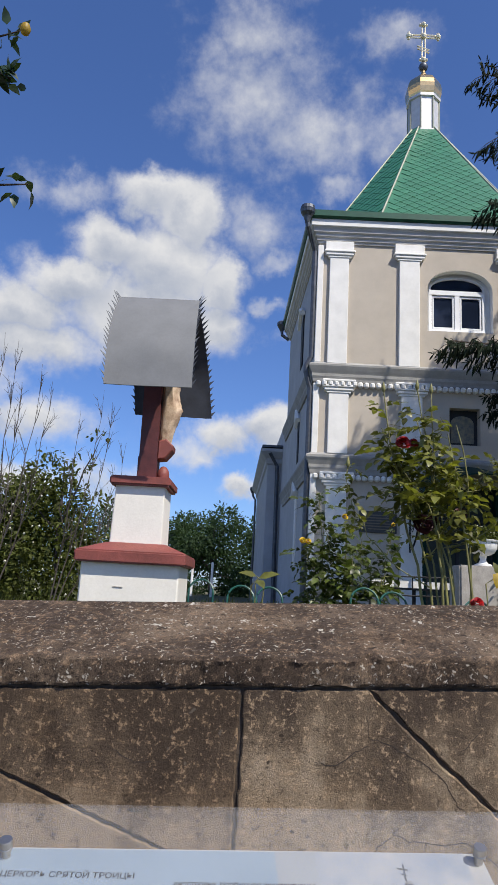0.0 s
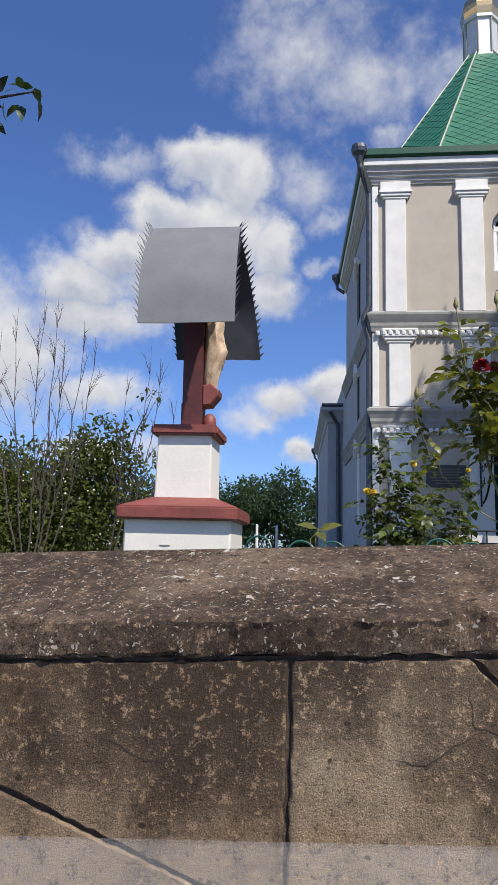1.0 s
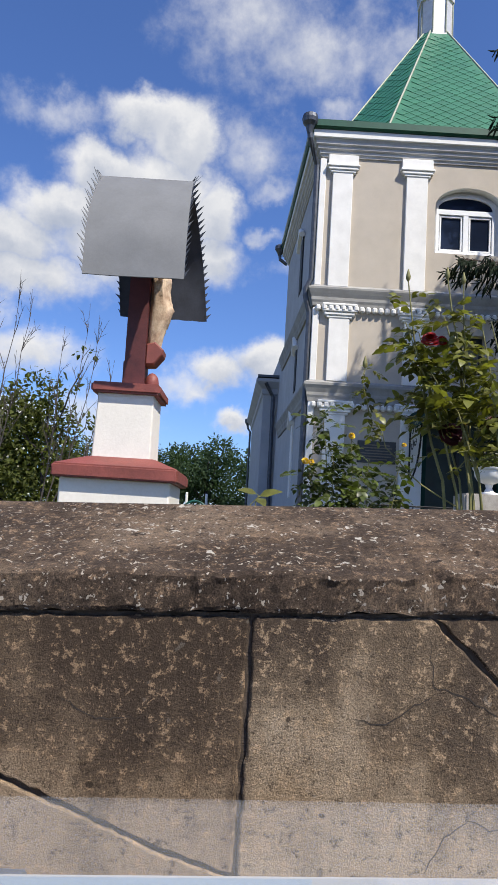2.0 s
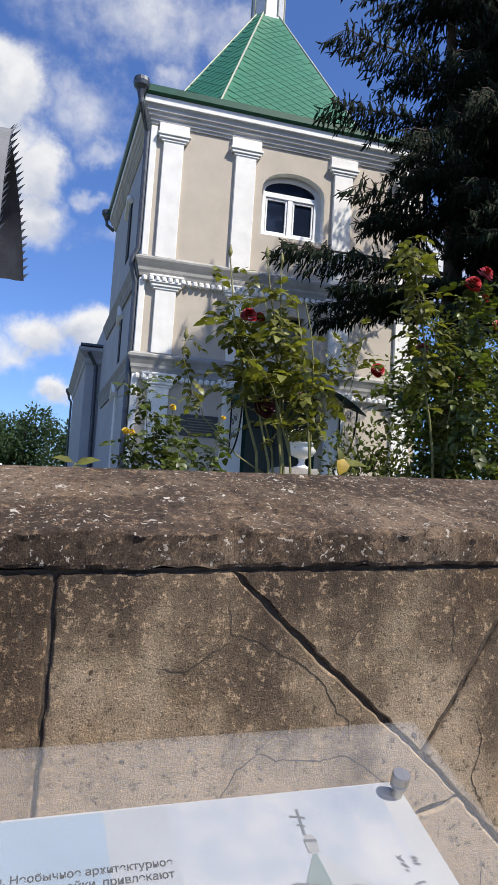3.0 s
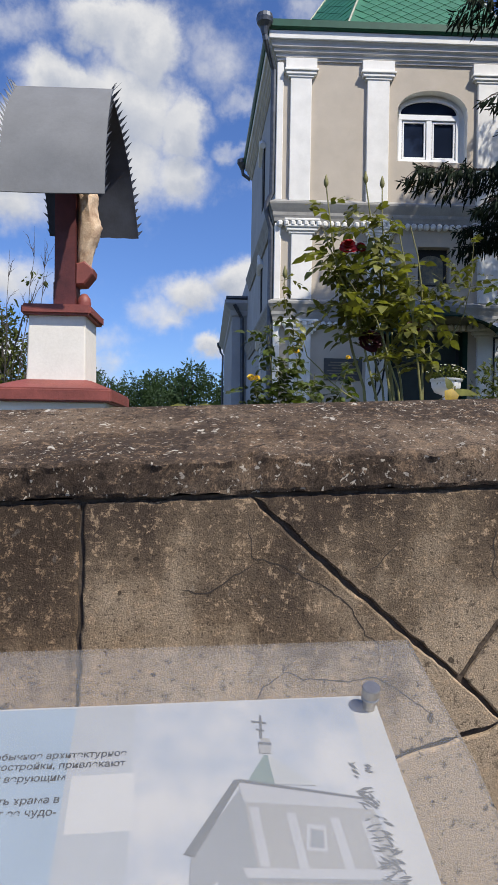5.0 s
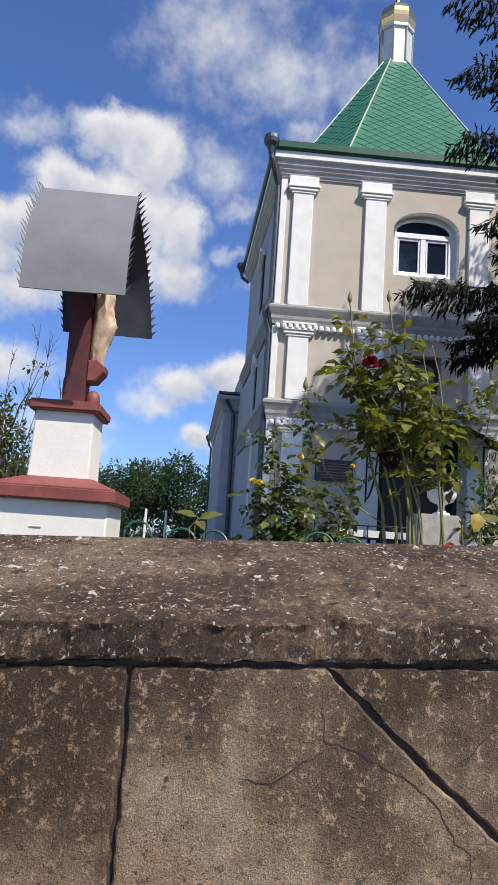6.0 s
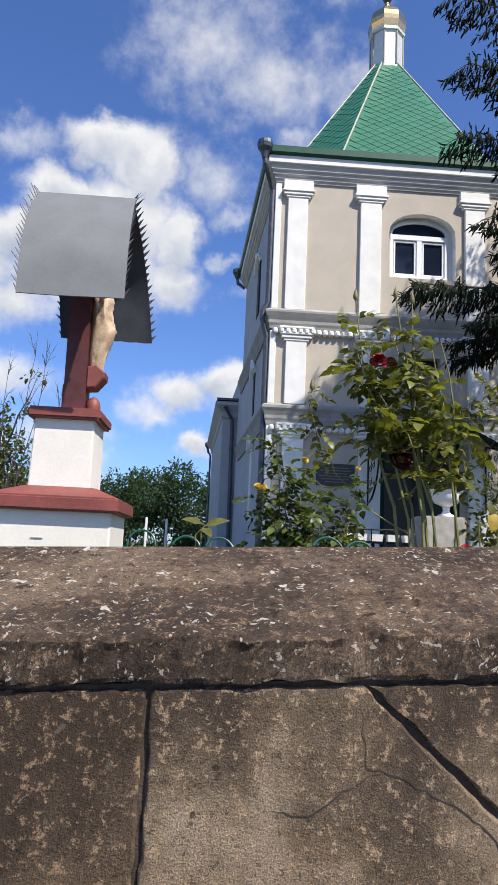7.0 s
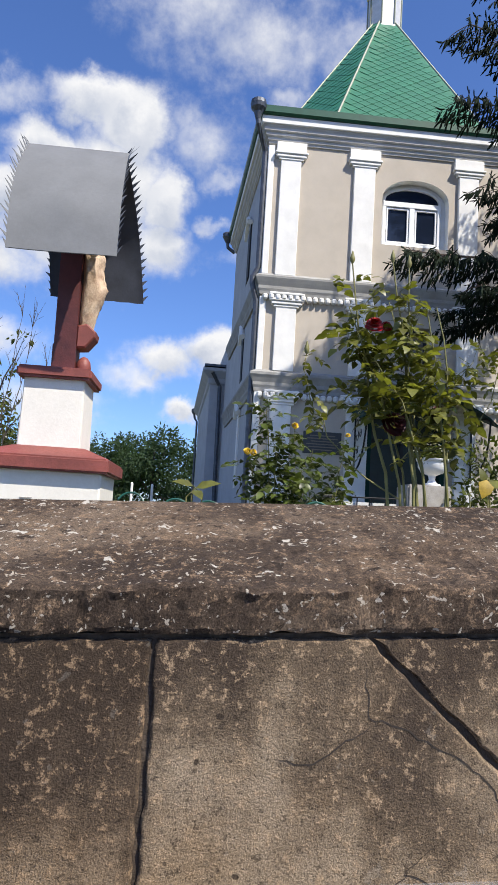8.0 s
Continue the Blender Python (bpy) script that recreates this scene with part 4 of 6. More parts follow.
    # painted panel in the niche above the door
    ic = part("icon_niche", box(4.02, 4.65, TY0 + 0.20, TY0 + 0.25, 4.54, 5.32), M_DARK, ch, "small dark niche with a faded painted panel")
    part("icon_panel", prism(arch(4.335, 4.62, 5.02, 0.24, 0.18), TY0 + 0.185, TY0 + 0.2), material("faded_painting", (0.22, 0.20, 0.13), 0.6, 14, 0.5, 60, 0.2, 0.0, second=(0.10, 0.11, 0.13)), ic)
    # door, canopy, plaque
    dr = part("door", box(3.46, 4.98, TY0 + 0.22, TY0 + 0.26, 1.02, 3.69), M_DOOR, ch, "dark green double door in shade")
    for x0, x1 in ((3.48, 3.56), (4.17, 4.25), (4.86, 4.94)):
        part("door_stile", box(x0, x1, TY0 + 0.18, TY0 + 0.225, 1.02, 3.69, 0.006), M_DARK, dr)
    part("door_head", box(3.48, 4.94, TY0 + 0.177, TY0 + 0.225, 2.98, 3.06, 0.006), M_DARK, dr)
    can = bmesh.new()
    n = 14
    outer = []
    for i in range(n + 1):
        f = i / n
        x, z = 3.08 + 2.60 * f, 3.46 + 0.53 * math.sin(math.pi * f) ** 0.8
        outer.append((x, z))
    for y0, y1, drop in ((TY0 - 1.05, TY0 + 0.02, 0.0),):
        a = [can.verts.new((x, y0, z - 0.20)) for x, z in outer]
        b = [can.verts.new((x, y1, z + 0.12)) for x, z in outer]
        a2 = [can.verts.new((x, y0, z - 0.225)) for x, z in outer]
        b2 = [can.verts.new((x, y1, z + 0.095)) for x, z in outer]
        for i in range(n):
            can.faces.new((a[i], a[i + 1], b[i + 1], b[i]))
            can.faces.new((a2[i], b2[i], b2[i + 1], a2[i + 1]))
            can.faces.new((a[i], a2[i], a2[i + 1], a[i + 1]))
        can.faces.new((a[0], b[0], b2[0], a2[0])), can.faces.new((a[-1], a2[-1], b2[-1], b[-1]))
    canopy = part("door_canopy", can, M_POLY, ch, "dark green curved canopy over the door", smooth=True)
    for x in (3.20, 5.52):
        bm = tube([(x, TY0 - 0.98, 3.40), (x, TY0 - 0.08, 3.55)], 0.018, 6)
        tube([(x, TY0 - 0.09, 3.55), (x, TY0 - 0.09, 2.3)], 0.018, 6, bm)
        arc = [(x, TY0 - 0.09 - 0.88 * math.sin(t), 2.35 + 1.05 * (1 - math.cos(t))) for t in np.linspace(0, math.pi / 2, 9)]
        tube(arc, 0.018, 6, bm)
        for q, h, r in ((0.22, 3.32, 0.12), (0.50, 3.30, 0.11), (0.22, 3.02, 0.13), (0.46, 3.05, 0.10), (0.24, 2.75, 0.10)):
            tube([(x, TY0 - 0.05 - q - r * math.sin(t) * (1 - t / 8), h + r * math.cos(t) * (1 - t / 8)) for t in np.linspace(0.6, 7.0, 16)], 0.008, 5, bm)
        part("canopy_bracket", bm, M_IRON, canopy, "black wrought-iron scroll bracket")
    for x0 in (3.44, 4.92):
        part("door_jamb", box(x0, x0 + 0.10, TY0 - 0.03, TY0 + 0.30, 1.02, 3.66, 0.006), M_POLY, dr)
    pl = part("plaque", box(2.20, 2.95, TY0 - 0.03, TY0 + 0.01, 2.66, 3.09, 0.006), M_PLAQUE, ch, "dark stone plaque with lines of writing")
    for i, w in enumerate((0.5, 0.6, 0.45, 0.62, 0.55, 0.4)):
        part("writing_bar", box(2.575 - w / 2, 2.575 + w / 2, TY0 - 0.034, TY0 - 0.028, 3.00 - i * 0.055, 3.02 - i * 0.055), M_BARS, pl)
    part("step", box(3.2, 5.1, TY0 - 1.0, TY0 + 0.1, YARD - 0.02, YARD + 0.12, 0.015), M_STONE, ch)
    # lower nave behind the tower, with its own gutter and blind niches
    ny0, ny1 = 20.5, 32.0
    nx = flank(20.5) + 0.05
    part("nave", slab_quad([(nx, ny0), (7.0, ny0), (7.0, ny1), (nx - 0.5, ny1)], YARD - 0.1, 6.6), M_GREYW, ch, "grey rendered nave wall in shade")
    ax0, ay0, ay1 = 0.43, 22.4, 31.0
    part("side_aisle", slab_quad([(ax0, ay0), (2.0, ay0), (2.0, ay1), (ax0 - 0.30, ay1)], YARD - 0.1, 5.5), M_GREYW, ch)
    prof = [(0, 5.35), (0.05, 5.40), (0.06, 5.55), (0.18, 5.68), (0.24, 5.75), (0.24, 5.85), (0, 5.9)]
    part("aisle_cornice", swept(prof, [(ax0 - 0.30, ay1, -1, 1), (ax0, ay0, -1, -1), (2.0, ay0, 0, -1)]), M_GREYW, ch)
    part("aisle_roof", slab_quad([(ax0 - 0.2, ay0 - 0.2), (2.0, ay0 - 0.2), (2.0, ay1 + 0.2), (ax0 - 0.5, ay1 + 0.2)], 5.9, 5.97), M_GUT, ch)
    bm = lathe([(0.05, 5.62), (0.12, 5.75), (0.13, 5.86), (0.08, 5.9)], ax0 - 0.5, ay1 + 0.2, 10)
    tube([(ax0 - 0.5, ay1 + 0.2, 5.65), (ax0 - 0.46, ay1 + 0.1, 5.45), (ax0 - 0.36, ay1, 5.3), (ax0 - 0.36, ay1, YARD)], 0.05, 6, bm)
    part("rain_pipe", bm, M_GUT, ch)
    part("rain_pipe", tube([(ax0 + 0.05, ay0 - 0.25, 5.7), (ax0 + 0.3, ay0 - 0.1, 5.3), (ax0 + 0.35, ay0 - 0.06, YARD)], 0.06, 8), M_GUT, ch)
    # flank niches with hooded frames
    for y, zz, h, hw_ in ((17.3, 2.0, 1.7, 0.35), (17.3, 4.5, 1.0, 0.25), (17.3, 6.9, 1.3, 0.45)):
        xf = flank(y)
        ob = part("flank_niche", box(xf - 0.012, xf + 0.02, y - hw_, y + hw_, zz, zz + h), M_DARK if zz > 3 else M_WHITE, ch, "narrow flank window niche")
        bm = tube([(xf - 0.04, y - hw_ - 0.12, zz + h), (xf - 0.04, y, zz + h + 0.32), (xf - 0.04, y + hw_ + 0.12, zz + h)], 0.07, 6)
        part("niche_hood", bm, M_WHITE, ob)


build_church()


# ---- the wayside cross on its pedestal ----
def build_pedestal():
    p = thing("pedestal", (-0.62, 5.2, YARD), "white limewashed two-step pedestal with red-brown painted slabs", "pedestal")
    bm = box(-0.93, -0.325, 4.92, 5.50, YARD - 0.05, 1.64, 0.010)
    part("base_block", bm, M_CREAM, p)
    bm = bmesh.new()
    lo = [(-0.965, 4.87), (-0.285, 4.87), (-0.285, 5.55), (-0.965, 5.55)]
    hi = [(-0.80, 5.01), (-0.435, 5.01), (-0.435, 5.40), (-0.80, 5.40)]
    rings = [[bm.verts.new((x, y, z)) for x, y in pts] for pts, z in ((lo, 1.635), (lo, 1.705), (hi, 1.765))]
    for a, b in zip(rings, rings[1:]):
        for i in range(4):
            bm.faces.new((a[i], a[(i + 1) % 4], b[(i + 1) % 4], b[i]))
    bm.faces.new(rings[0][::-1]), bm.faces.new(rings[2])
    bmesh.ops.bevel(bm, geom=bm.edges[:], offset=0.008, segments=2, affect="EDGES")
    part("lower_slab", bm, M_RED, p, "red-brown painted sloping slab")
    bm = bmesh.new()
    b0 = [(-0.793, 5.035), (-0.462, 5.035), (-0.462, 5.37), (-0.793, 5.37)]
    b1 = [(-0.785, 5.04), (-0.468, 5.04), (-0.468, 5.365), (-0.785, 5.365)]
    rings = [[bm.verts.new((x, y, z)) for x, y in pts] for pts, z in ((b0, 1.74), (b1, 2.135))]
    for i in range(4):
        bm.faces.new((rings[0][i], rings[0][(i + 1) % 4], rings[1][(i + 1) % 4], rings[1][i]))
    bm.faces.new(rings[0][::-1]), bm.faces.new(rings[1])
    bmesh.ops.bevel(bm, geom=bm.edges[:], offset=0.006, segments=2, affect="EDGES")
    part("upper_block", bm, M_CREAM, p)
    part("cap_slab", box(-0.822, -0.430, 5.0, 5.41, 2.130, 2.190, 0.012, seg=2), M_RED, p, "red-brown painted cap")
    # a small square scratched plate on the base
    part("name_plate", box(-0.72, -0.66, 4.915, 4.922, 1.49, 1.494), M_STONE, p)
    return p


def build_cross():
    c = thing("wayside_cross", (-0.61, 5.2, 2.19), "dark red wooden cross under a bent zinc sheet hood", "cross")
    lean = -0.012
    bm = bmesh.new()
    rings = [[bm.verts.new((x + lean * (z - 2.19), y, z)) for x, y in ((-0.675, 5.14), (-0.548, 5.14), (-0.548, 5.27), (-0.675, 5.27))] for z in (2.188, 2.34, 2.345, 3.28)]
    for k, v in enumerate(rings[2] + rings[3]):
        v.co.x += 0.006 if v.co.x < -0.6 else -0.002
    for a, b in zip(rings, rings[1:]):
        for i in range(4):
            bm.faces.new((a[i], a[(i + 1) % 4], b[(i + 1) % 4], b[i]))
    bm.faces.new(rings[0][::-1]), bm.faces.new(rings[-1])
    part("post", bm, M_POST, c)
    part("crossbeam", box(-0.665, -0.575, 4.86, 5.36, 2.92, 3.0, 0.006), M_POST, c)
    part("foot_rest", prism([(-0.552, 2.33), (-0.50, 2.335), (-0.452, 2.395), (-0.448, 2.425), (-0.50, 2.470), (-0.552, 2.455)], 5.14, 5.265, 0.008), M_RED, c, "red-brown painted foot rest")
    part("foot_boss", lathe([(0.012, 2.190), (0.034, 2.197), (0.042, 2.228), (0.036, 2.262), (0.020, 2.285), (0.004, 2.292)], -0.510, 5.20, 14), M_RED, c, smooth=True)

    # hood: a sheet bent over a ridge that runs with the gaze of the figure
    def hood_at(f, side):
        """f from 0 at the ridge to 1 at the lower edge; side -1 near, 1 far: y and z."""
        low_y, low_z = (4.70, 2.702) if side < 0 else (5.42, 2.700)
        c = 0.50 if side < 0 else 0.65
        y = 5.0 + (low_y - 5.0) * ((1 - c) * f + c * math.sin(min(1.0, f * 1.2) * math.pi / 2))
        z = 3.405 + (low_z - 3.405) * ((1.15 - c) * f + (c - 0.15) * f * f)
        return y, z

    n = 18
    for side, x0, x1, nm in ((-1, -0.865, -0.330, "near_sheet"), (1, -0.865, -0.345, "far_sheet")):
        bm = bmesh.new()
        rows = []
        for i in range(n + 1):
            f = i / n
            y, z = hood_at(f, side)
            if side == 1:
                y += 0.02 * f
            flare = 0.012 * math.sin(f * math.pi) if side < 0 else 0.115 * f
            row = []
            for k in range(13):
                q = k / 12
                x = x0 + (0.085 * f if side > 0 else 0.015 * f - flare) * (1 - q) + (x1 + (flare if side > 0 else 0.022 * f) - x0) * q
                bend = 0.006 * math.sin(q * 5 + 3 * f) * f + (0.012 * math.exp(-((q - 0.55) / 0.22) ** 2 - ((f - 0.72) / 0.16) ** 2) if side < 0 else 0)
                if side == 1 and f > 0.82:
                    bend += 0.006 * (1 if k % 2 else -1)
                row.append((x, y + side * bend, z))
            rows.append(row)
        a = [[bm.verts.new(v) for v in r] for r in rows]
        b = [[bm.verts.new((v[0], v[1] - side * 0.003, v[2] - 0.003)) for v in r] for r in rows]
        for i in range(n):
            for k in range(12):
                bm.faces.new((a[i][k], a[i][k + 1], a[i + 1][k + 1], a[i + 1][k]))
                bm.faces.new((b[i][k], b[i + 1][k], b[i + 1][k + 1], b[i][k + 1]))
        for i in range(n):
            bm.faces.new((a[i][0], a[i + 1][0], b[i + 1][0], b[i][0])), bm.faces.new((a[i][12], b[i][12], b[i + 1][12], a[i + 1][12]))
        for k in range(12):
            bm.faces.new((a[n][k], a[n][k + 1], b[n][k + 1], b[n][k]))
        # the far sheet's inner shade is painted by its darker material
        sheet = part(nm, bm, M_SHEET if side < 0 else M_SHEET_IN, c, "grey zinc sheet with a soft dent" if side < 0 else "zinc sheet coloured dark for the hood's inner shade, ribbed at its lower edge", smooth=True)
        # toothed trim cut along both ends
        rnd = random.Random(9 + side)
        for end, q in ((0, 0), (1, 12)):
            steps = 22
            for i in range(steps):
                f = (i + 0.5) / steps
                j = min(n - 1, int(f * n))
                base = Vector(rows[j][q]).lerp(Vector(rows[j + 1][q]), f * n - j)
                nxt = Vector(rows[j + 1][q]) - Vector(rows[j][q])
                nxt.normalize()
                out = Vector((-1 if end == 0 else 1, 0, 0))
                up = Vector((0, side * 0.5, 1.0)).lerp(Vector((0, side, 0.5)), f)
                L = 0.066 * rnd.uniform(0.7, 1.2) * (1.0 if f < 0.45 else 0.62)
                tip = base + (out * rnd.uniform(0.35, 0.8) + up.normalized() * rnd.uniform(0.5, 0.9) - nxt * 0.35) * L
                w = nxt * 0.011
                bm = bmesh.new()
                vs = [bm.verts.new(v) for v in (base - w, base + w, tip)]
                vt = [bm.verts.new(v.co + Vector((0.0015, side * 0.0015, 0.001))) for v in vs]
                bm.faces.new(vs), bm.faces.new(vt[::-1])
                for k in range(3):
                    bm.faces.new((vs[k], vt[k], vt[(k + 1) % 3], vs[(k + 1) % 3]))
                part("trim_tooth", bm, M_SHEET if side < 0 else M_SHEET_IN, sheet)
    # a worn nail boss in the near sheet
    y, z = hood_at(0.62, -1)
    part("rivet", lathe([(0.014, 0), (0.010, 0.005), (0.002, 0.007)], 0, 0, 8), M_STEEL, c)
    r = [o for o in c.children if o.name.startswith("rivet")][0]
    for dx, f in ((-0.012, 0.585), (0.014, 0.60), (-0.004, 0.645), (-0.19, 0.70), (-0.06, 0.74)):
        yy, zz = hood_at(f, -1)
        hole = part("puncture", lathe([(0.006, 0), (0.0045, 0.003)], 0, 0, 7), M_SHEET_IN, c, "small dark puncture in the sheet")
        hole.matrix_local = Matrix.Translation(Vector((-0.565 + dx, yy - 0.017, zz)) - ORIGIN[c]) @ Matrix.Rotation(radians(75), 4, "X")
    r.matrix_local = Matrix.Translation(Vector((-0.565, y - 0.015, z)) - ORIGIN[c]) @ Matrix.Rotation(radians(75), 4, "X")
    return c


def build_figure():
    """The carved figure on the post: one plain rounded form."""
    front = [(2.44, 0.100, 0.045), (2.50, 0.116, 0.052), (2.56, 0.130, 0.060), (2.62, 0.158, 0.064), (2.68, 0.185, 0.066), (2.74, 0.160, 0.066), (2.80, 0.144, 0.070), (2.86, 0.146, 0.080),
             (2.90, 0.120, 0.060), (2.93, 0.105, 0.040), (2.96, 0.135, 0.044), (3.02, 0.140, 0.046), (3.06, 0.100, 0.024)]     # z, depth before the post, half width
    secs = [(z, -0.552 + 0.38 * d, 5.20, 0.38 * d, 0.85 * w) for z, d, w in front]
    bm = bmesh.new()
    n = 28
    rings = []
    fine = []
    for p, q in zip(secs, secs[1:]):
        fine += [tuple(x + (y - x) * i / 4 for x, y in zip(p, q)) for i in range(4)]
    for z, cx, cy, hx, hy in fine + [secs[-1]]:
        row = []
        for k in range(n):
            a = 2 * math.pi * k / n
            fold = 1 + 0.26 * noise.noise(Vector((math.cos(a) * 2.6, math.sin(a) * 2.6, z * 9))) + 0.10 * noise.noise(Vector((math.cos(a) * 4, math.sin(a) * 4, z * 60)))
            row.append(bm.verts.new((cx + hx * math.cos(a) * (fold if math.cos(a) > -0.3 else 1), cy + hy * math.sin(a) * fold, z)))
        rings.append(row)
    for a, b in zip(rings, rings[1:]):
        for k in range(n):
            bm.faces.new((a[k], a[(k + 1) % n], b[(k + 1) % n], b[k]))
    bm.faces.new(rings[0][::-1]), bm.faces.new(rings[-1])
    for s in (-1, 1):
        tube([(-0.49, 5.17 + s * 0.06, 2.86), (-0.50, 5.15 + s * 0.14, 2.90), (-0.54, 5.12 + s * 0.22, 2.95)], [0.028, 0.022, 0.018], 8, bm)
    ob = part("statue", bm, M_STATUE, None, smooth=True)
    return tagged(ob, "pale ochre painted carved figure fixed to a dark post", "statue")


settle(build_pedestal(), 0.91, 0.0924, -0.035, -0.27)
settle(build_cross(), 0.91, 0.0915, -0.142, -0.27)
settle(build_figure(), 0.91, 0.0366, 0.055, 0.198)


# ---- the information board on its slant ----
PN = Vector((-0.0008, -0.3912, 0.9203)).normalized()
PU = Vector((1, 0, 0.0008)).normalized()
PV = PN.cross(PU)
BOARD = Matrix.Translation((0.3708, 1.8868, 1.0293)) @ Matrix((PU, PV, PN)).transposed().to_4x4()


def plate(points, w0, w1, bevel=0.0):
    bm = bmesh.new()
    a = [bm.verts.new((u, v, w0)) for u, v in points]
    b = [bm.verts.new((u, v, w1)) for u, v in points]
    n = len(points)
    bm.faces.new(a[::-1]), bm.faces.new(b)
    for i in range(n):
        bm.faces.new((a[i], a[(i + 1) % n], b[(i + 1) % n], b[i]))
    bm.transform(BOARD)
    return bm


def flat_print(name, points, level, mat, parent, label=""):
    bm = bmesh.new()
    bm.faces.new([bm.verts.new((u, v, 0.00012 * level)) for u, v in points])
    bmesh.ops.triangulate(bm, faces=bm.faces)
    bm.transform(BOARD)
    return part(name, bm, mat, parent, label)


def picture_print(name, points, level, mat, parent):
    """Parts of the printed picture, laid out a little aslant on the sheet."""
    return flat_print(name, [(0.0178 + 0.90 * u, 0.86 * v - 0.005 + 0.05 * u) for u, v in points], level, mat, parent)


def letters(text, u, v, size, mat, parent, shear=0.0, align="RIGHT", bold=0.0):
    cu = bpy.data.curves.new("letters", "FONT")
    cu.body, cu.size, cu.align_x, cu.shear, cu.offset = text, 1.0, align, shear, bold / size
    tmp = bpy.data.objects.new("letters", cu)
    scene.collection.objects.link(tmp)
    bpy.context.view_layer.update()
    me = bpy.data.meshes.new_from_object(tmp.evaluated_get(bpy.context.evaluated_depsgraph_get()))
    bpy.data.objects.remove(tmp)
    me.transform(BOARD @ Matrix.Translation((u, v, 0.00042)) @ Matrix.Rotation(radians(3.0), 4, "Z") @ Matrix.Scale(size, 4))
    me.transform(Matrix.Translation(-ORIGIN[parent]))
    me.materials.clear()
    return finish("lettering", me, mat, parent)


def ink(name, c, rough=0.45):
    return material(name, tuple((v * 0.30) ** 1.25 * 1.60 for v in c), rough, 12, 0.04, 60, 0.02, 0.0)


def build_board():
    b = thing("information_board", (0.1, 1.75, 0.0), "slanted clear acrylic information board with a printed church picture", "information board")
    sheet = part("acrylic_sheet", plate([(-0.66, -0.50), (0.238, -0.50), (0.223, 0.0), (0.201, 0.178), (-0.66, 0.128)], 0.0065, 0.0125), M_ACRYL, b, "scuffed clear acrylic sheet")
    sheet.visible_shadow = False
    white = ink("print_white", (0.80, 0.81, 0.82))
    pr = part("print_sheet", plate([(-0.565, -0.43), (0.186, -0.43), (0.146, 0.101), (-0.106, 0.086), (-0.565, 0.058)], -0.002, 0.0), white, b, "white printed sheet")
    sky_l, sky_r = ink("print_blue_panel", (0.53, 0.66, 0.80)), material("print_cloudy_sky", (0.28, 0.282, 0.285), 0.45, 13, 0.05, 60, 0.02, 0.0, second=(0.17, 0.20, 0.25))
    band, grey = ink("print_pale_band", (0.66, 0.70, 0.75)), ink("print_ink", (0.035, 0.04, 0.05))
    flat_print("picture_sky", [(-0.060, -0.43), (0.146, -0.43), (0.120, 0.098), (-0.106, 0.084)], 1, sky_r, pr)
    flat_print("blue_panel", [(-0.562, -0.43), (-0.120, -0.43), (-0.166, 0.080), (-0.562, 0.056)], 1, sky_l, pr)
    flat_print("pale_band", [(-0.120, -0.43), (-0.060, -0.43), (-0.106, 0.084), (-0.166, 0.080)], 1, band, pr)

    wall_s, wall_l = ink("print_wall_shade", (0.47, 0.50, 0.54)), ink("print_wall", (0.57, 0.58, 0.59))
    pale, green, dark = ink("print_pilaster", (0.70, 0.72, 0.76)), ink("print_roof_green", (0.36, 0.46, 0.45)), ink("print_dark", (0.27, 0.29, 0.32))
    roof_p = ink("print_roof_pale", (0.72, 0.75, 0.77))
    picture_print("picture_tower_side", [(-0.016, -0.010), (-0.063, -0.086), (-0.070, -0.43), (0.02, -0.43), (-0.003, -0.10)], 5, wall_s, pr)
    picture_print("picture_tower", [(-0.016, -0.012), (0.112, -0.040), (0.114, -0.046), (0.127, -0.111), (0.120, -0.43), (0.02, -0.43), (-0.003, -0.10)], 5.5, wall_l, pr)
    picture_print("picture_eave", [(-0.020, -0.004), (0.114, -0.034), (0.114, -0.046), (-0.014, -0.030)], 6.5, pale, pr)
    picture_print("picture_gutter", [(-0.024, -0.002), (-0.016, -0.002), (-0.060, -0.088), (-0.070, -0.084)], 6.5, dark, pr)
    picture_print("picture_gutter", [(-0.020, -0.001), (0.114, -0.033), (0.114, -0.036), (-0.018, -0.006)], 7.5, dark, pr)
    picture_print("picture_roof", [(0.008, 0.029), (0.012, 0.029), (0.018, -0.011), (-0.010, -0.005)], 6, green, pr)
    picture_print("picture_roof", [(0.012, 0.029), (0.014, 0.029), (0.060, -0.014), (0.018, -0.010)], 6, roof_p, pr)
    picture_print("picture_dome", [(0.004, 0.031), (0.016, 0.031), (0.017, 0.044), (0.014, 0.053), (0.007, 0.053), (0.003, 0.045)], 7, wall_l, pr)
    picture_print("picture_dome_rim", [(0.003, 0.044), (0.017, 0.042), (0.017, 0.046), (0.003, 0.048)], 7.5, dark, pr)
    for q in ([(0.0045, 0.053), (0.0075, 0.053), (0.0075, 0.088), (0.0050, 0.088)], [(-0.004, 0.078), (0.013, 0.074), (0.013, 0.0765), (-0.004, 0.0805)], [(0.001, 0.066), (0.010, 0.063), (0.010, 0.065), (0.001, 0.068)]):
        picture_print("picture_cross", q, 7.5, dark, pr)
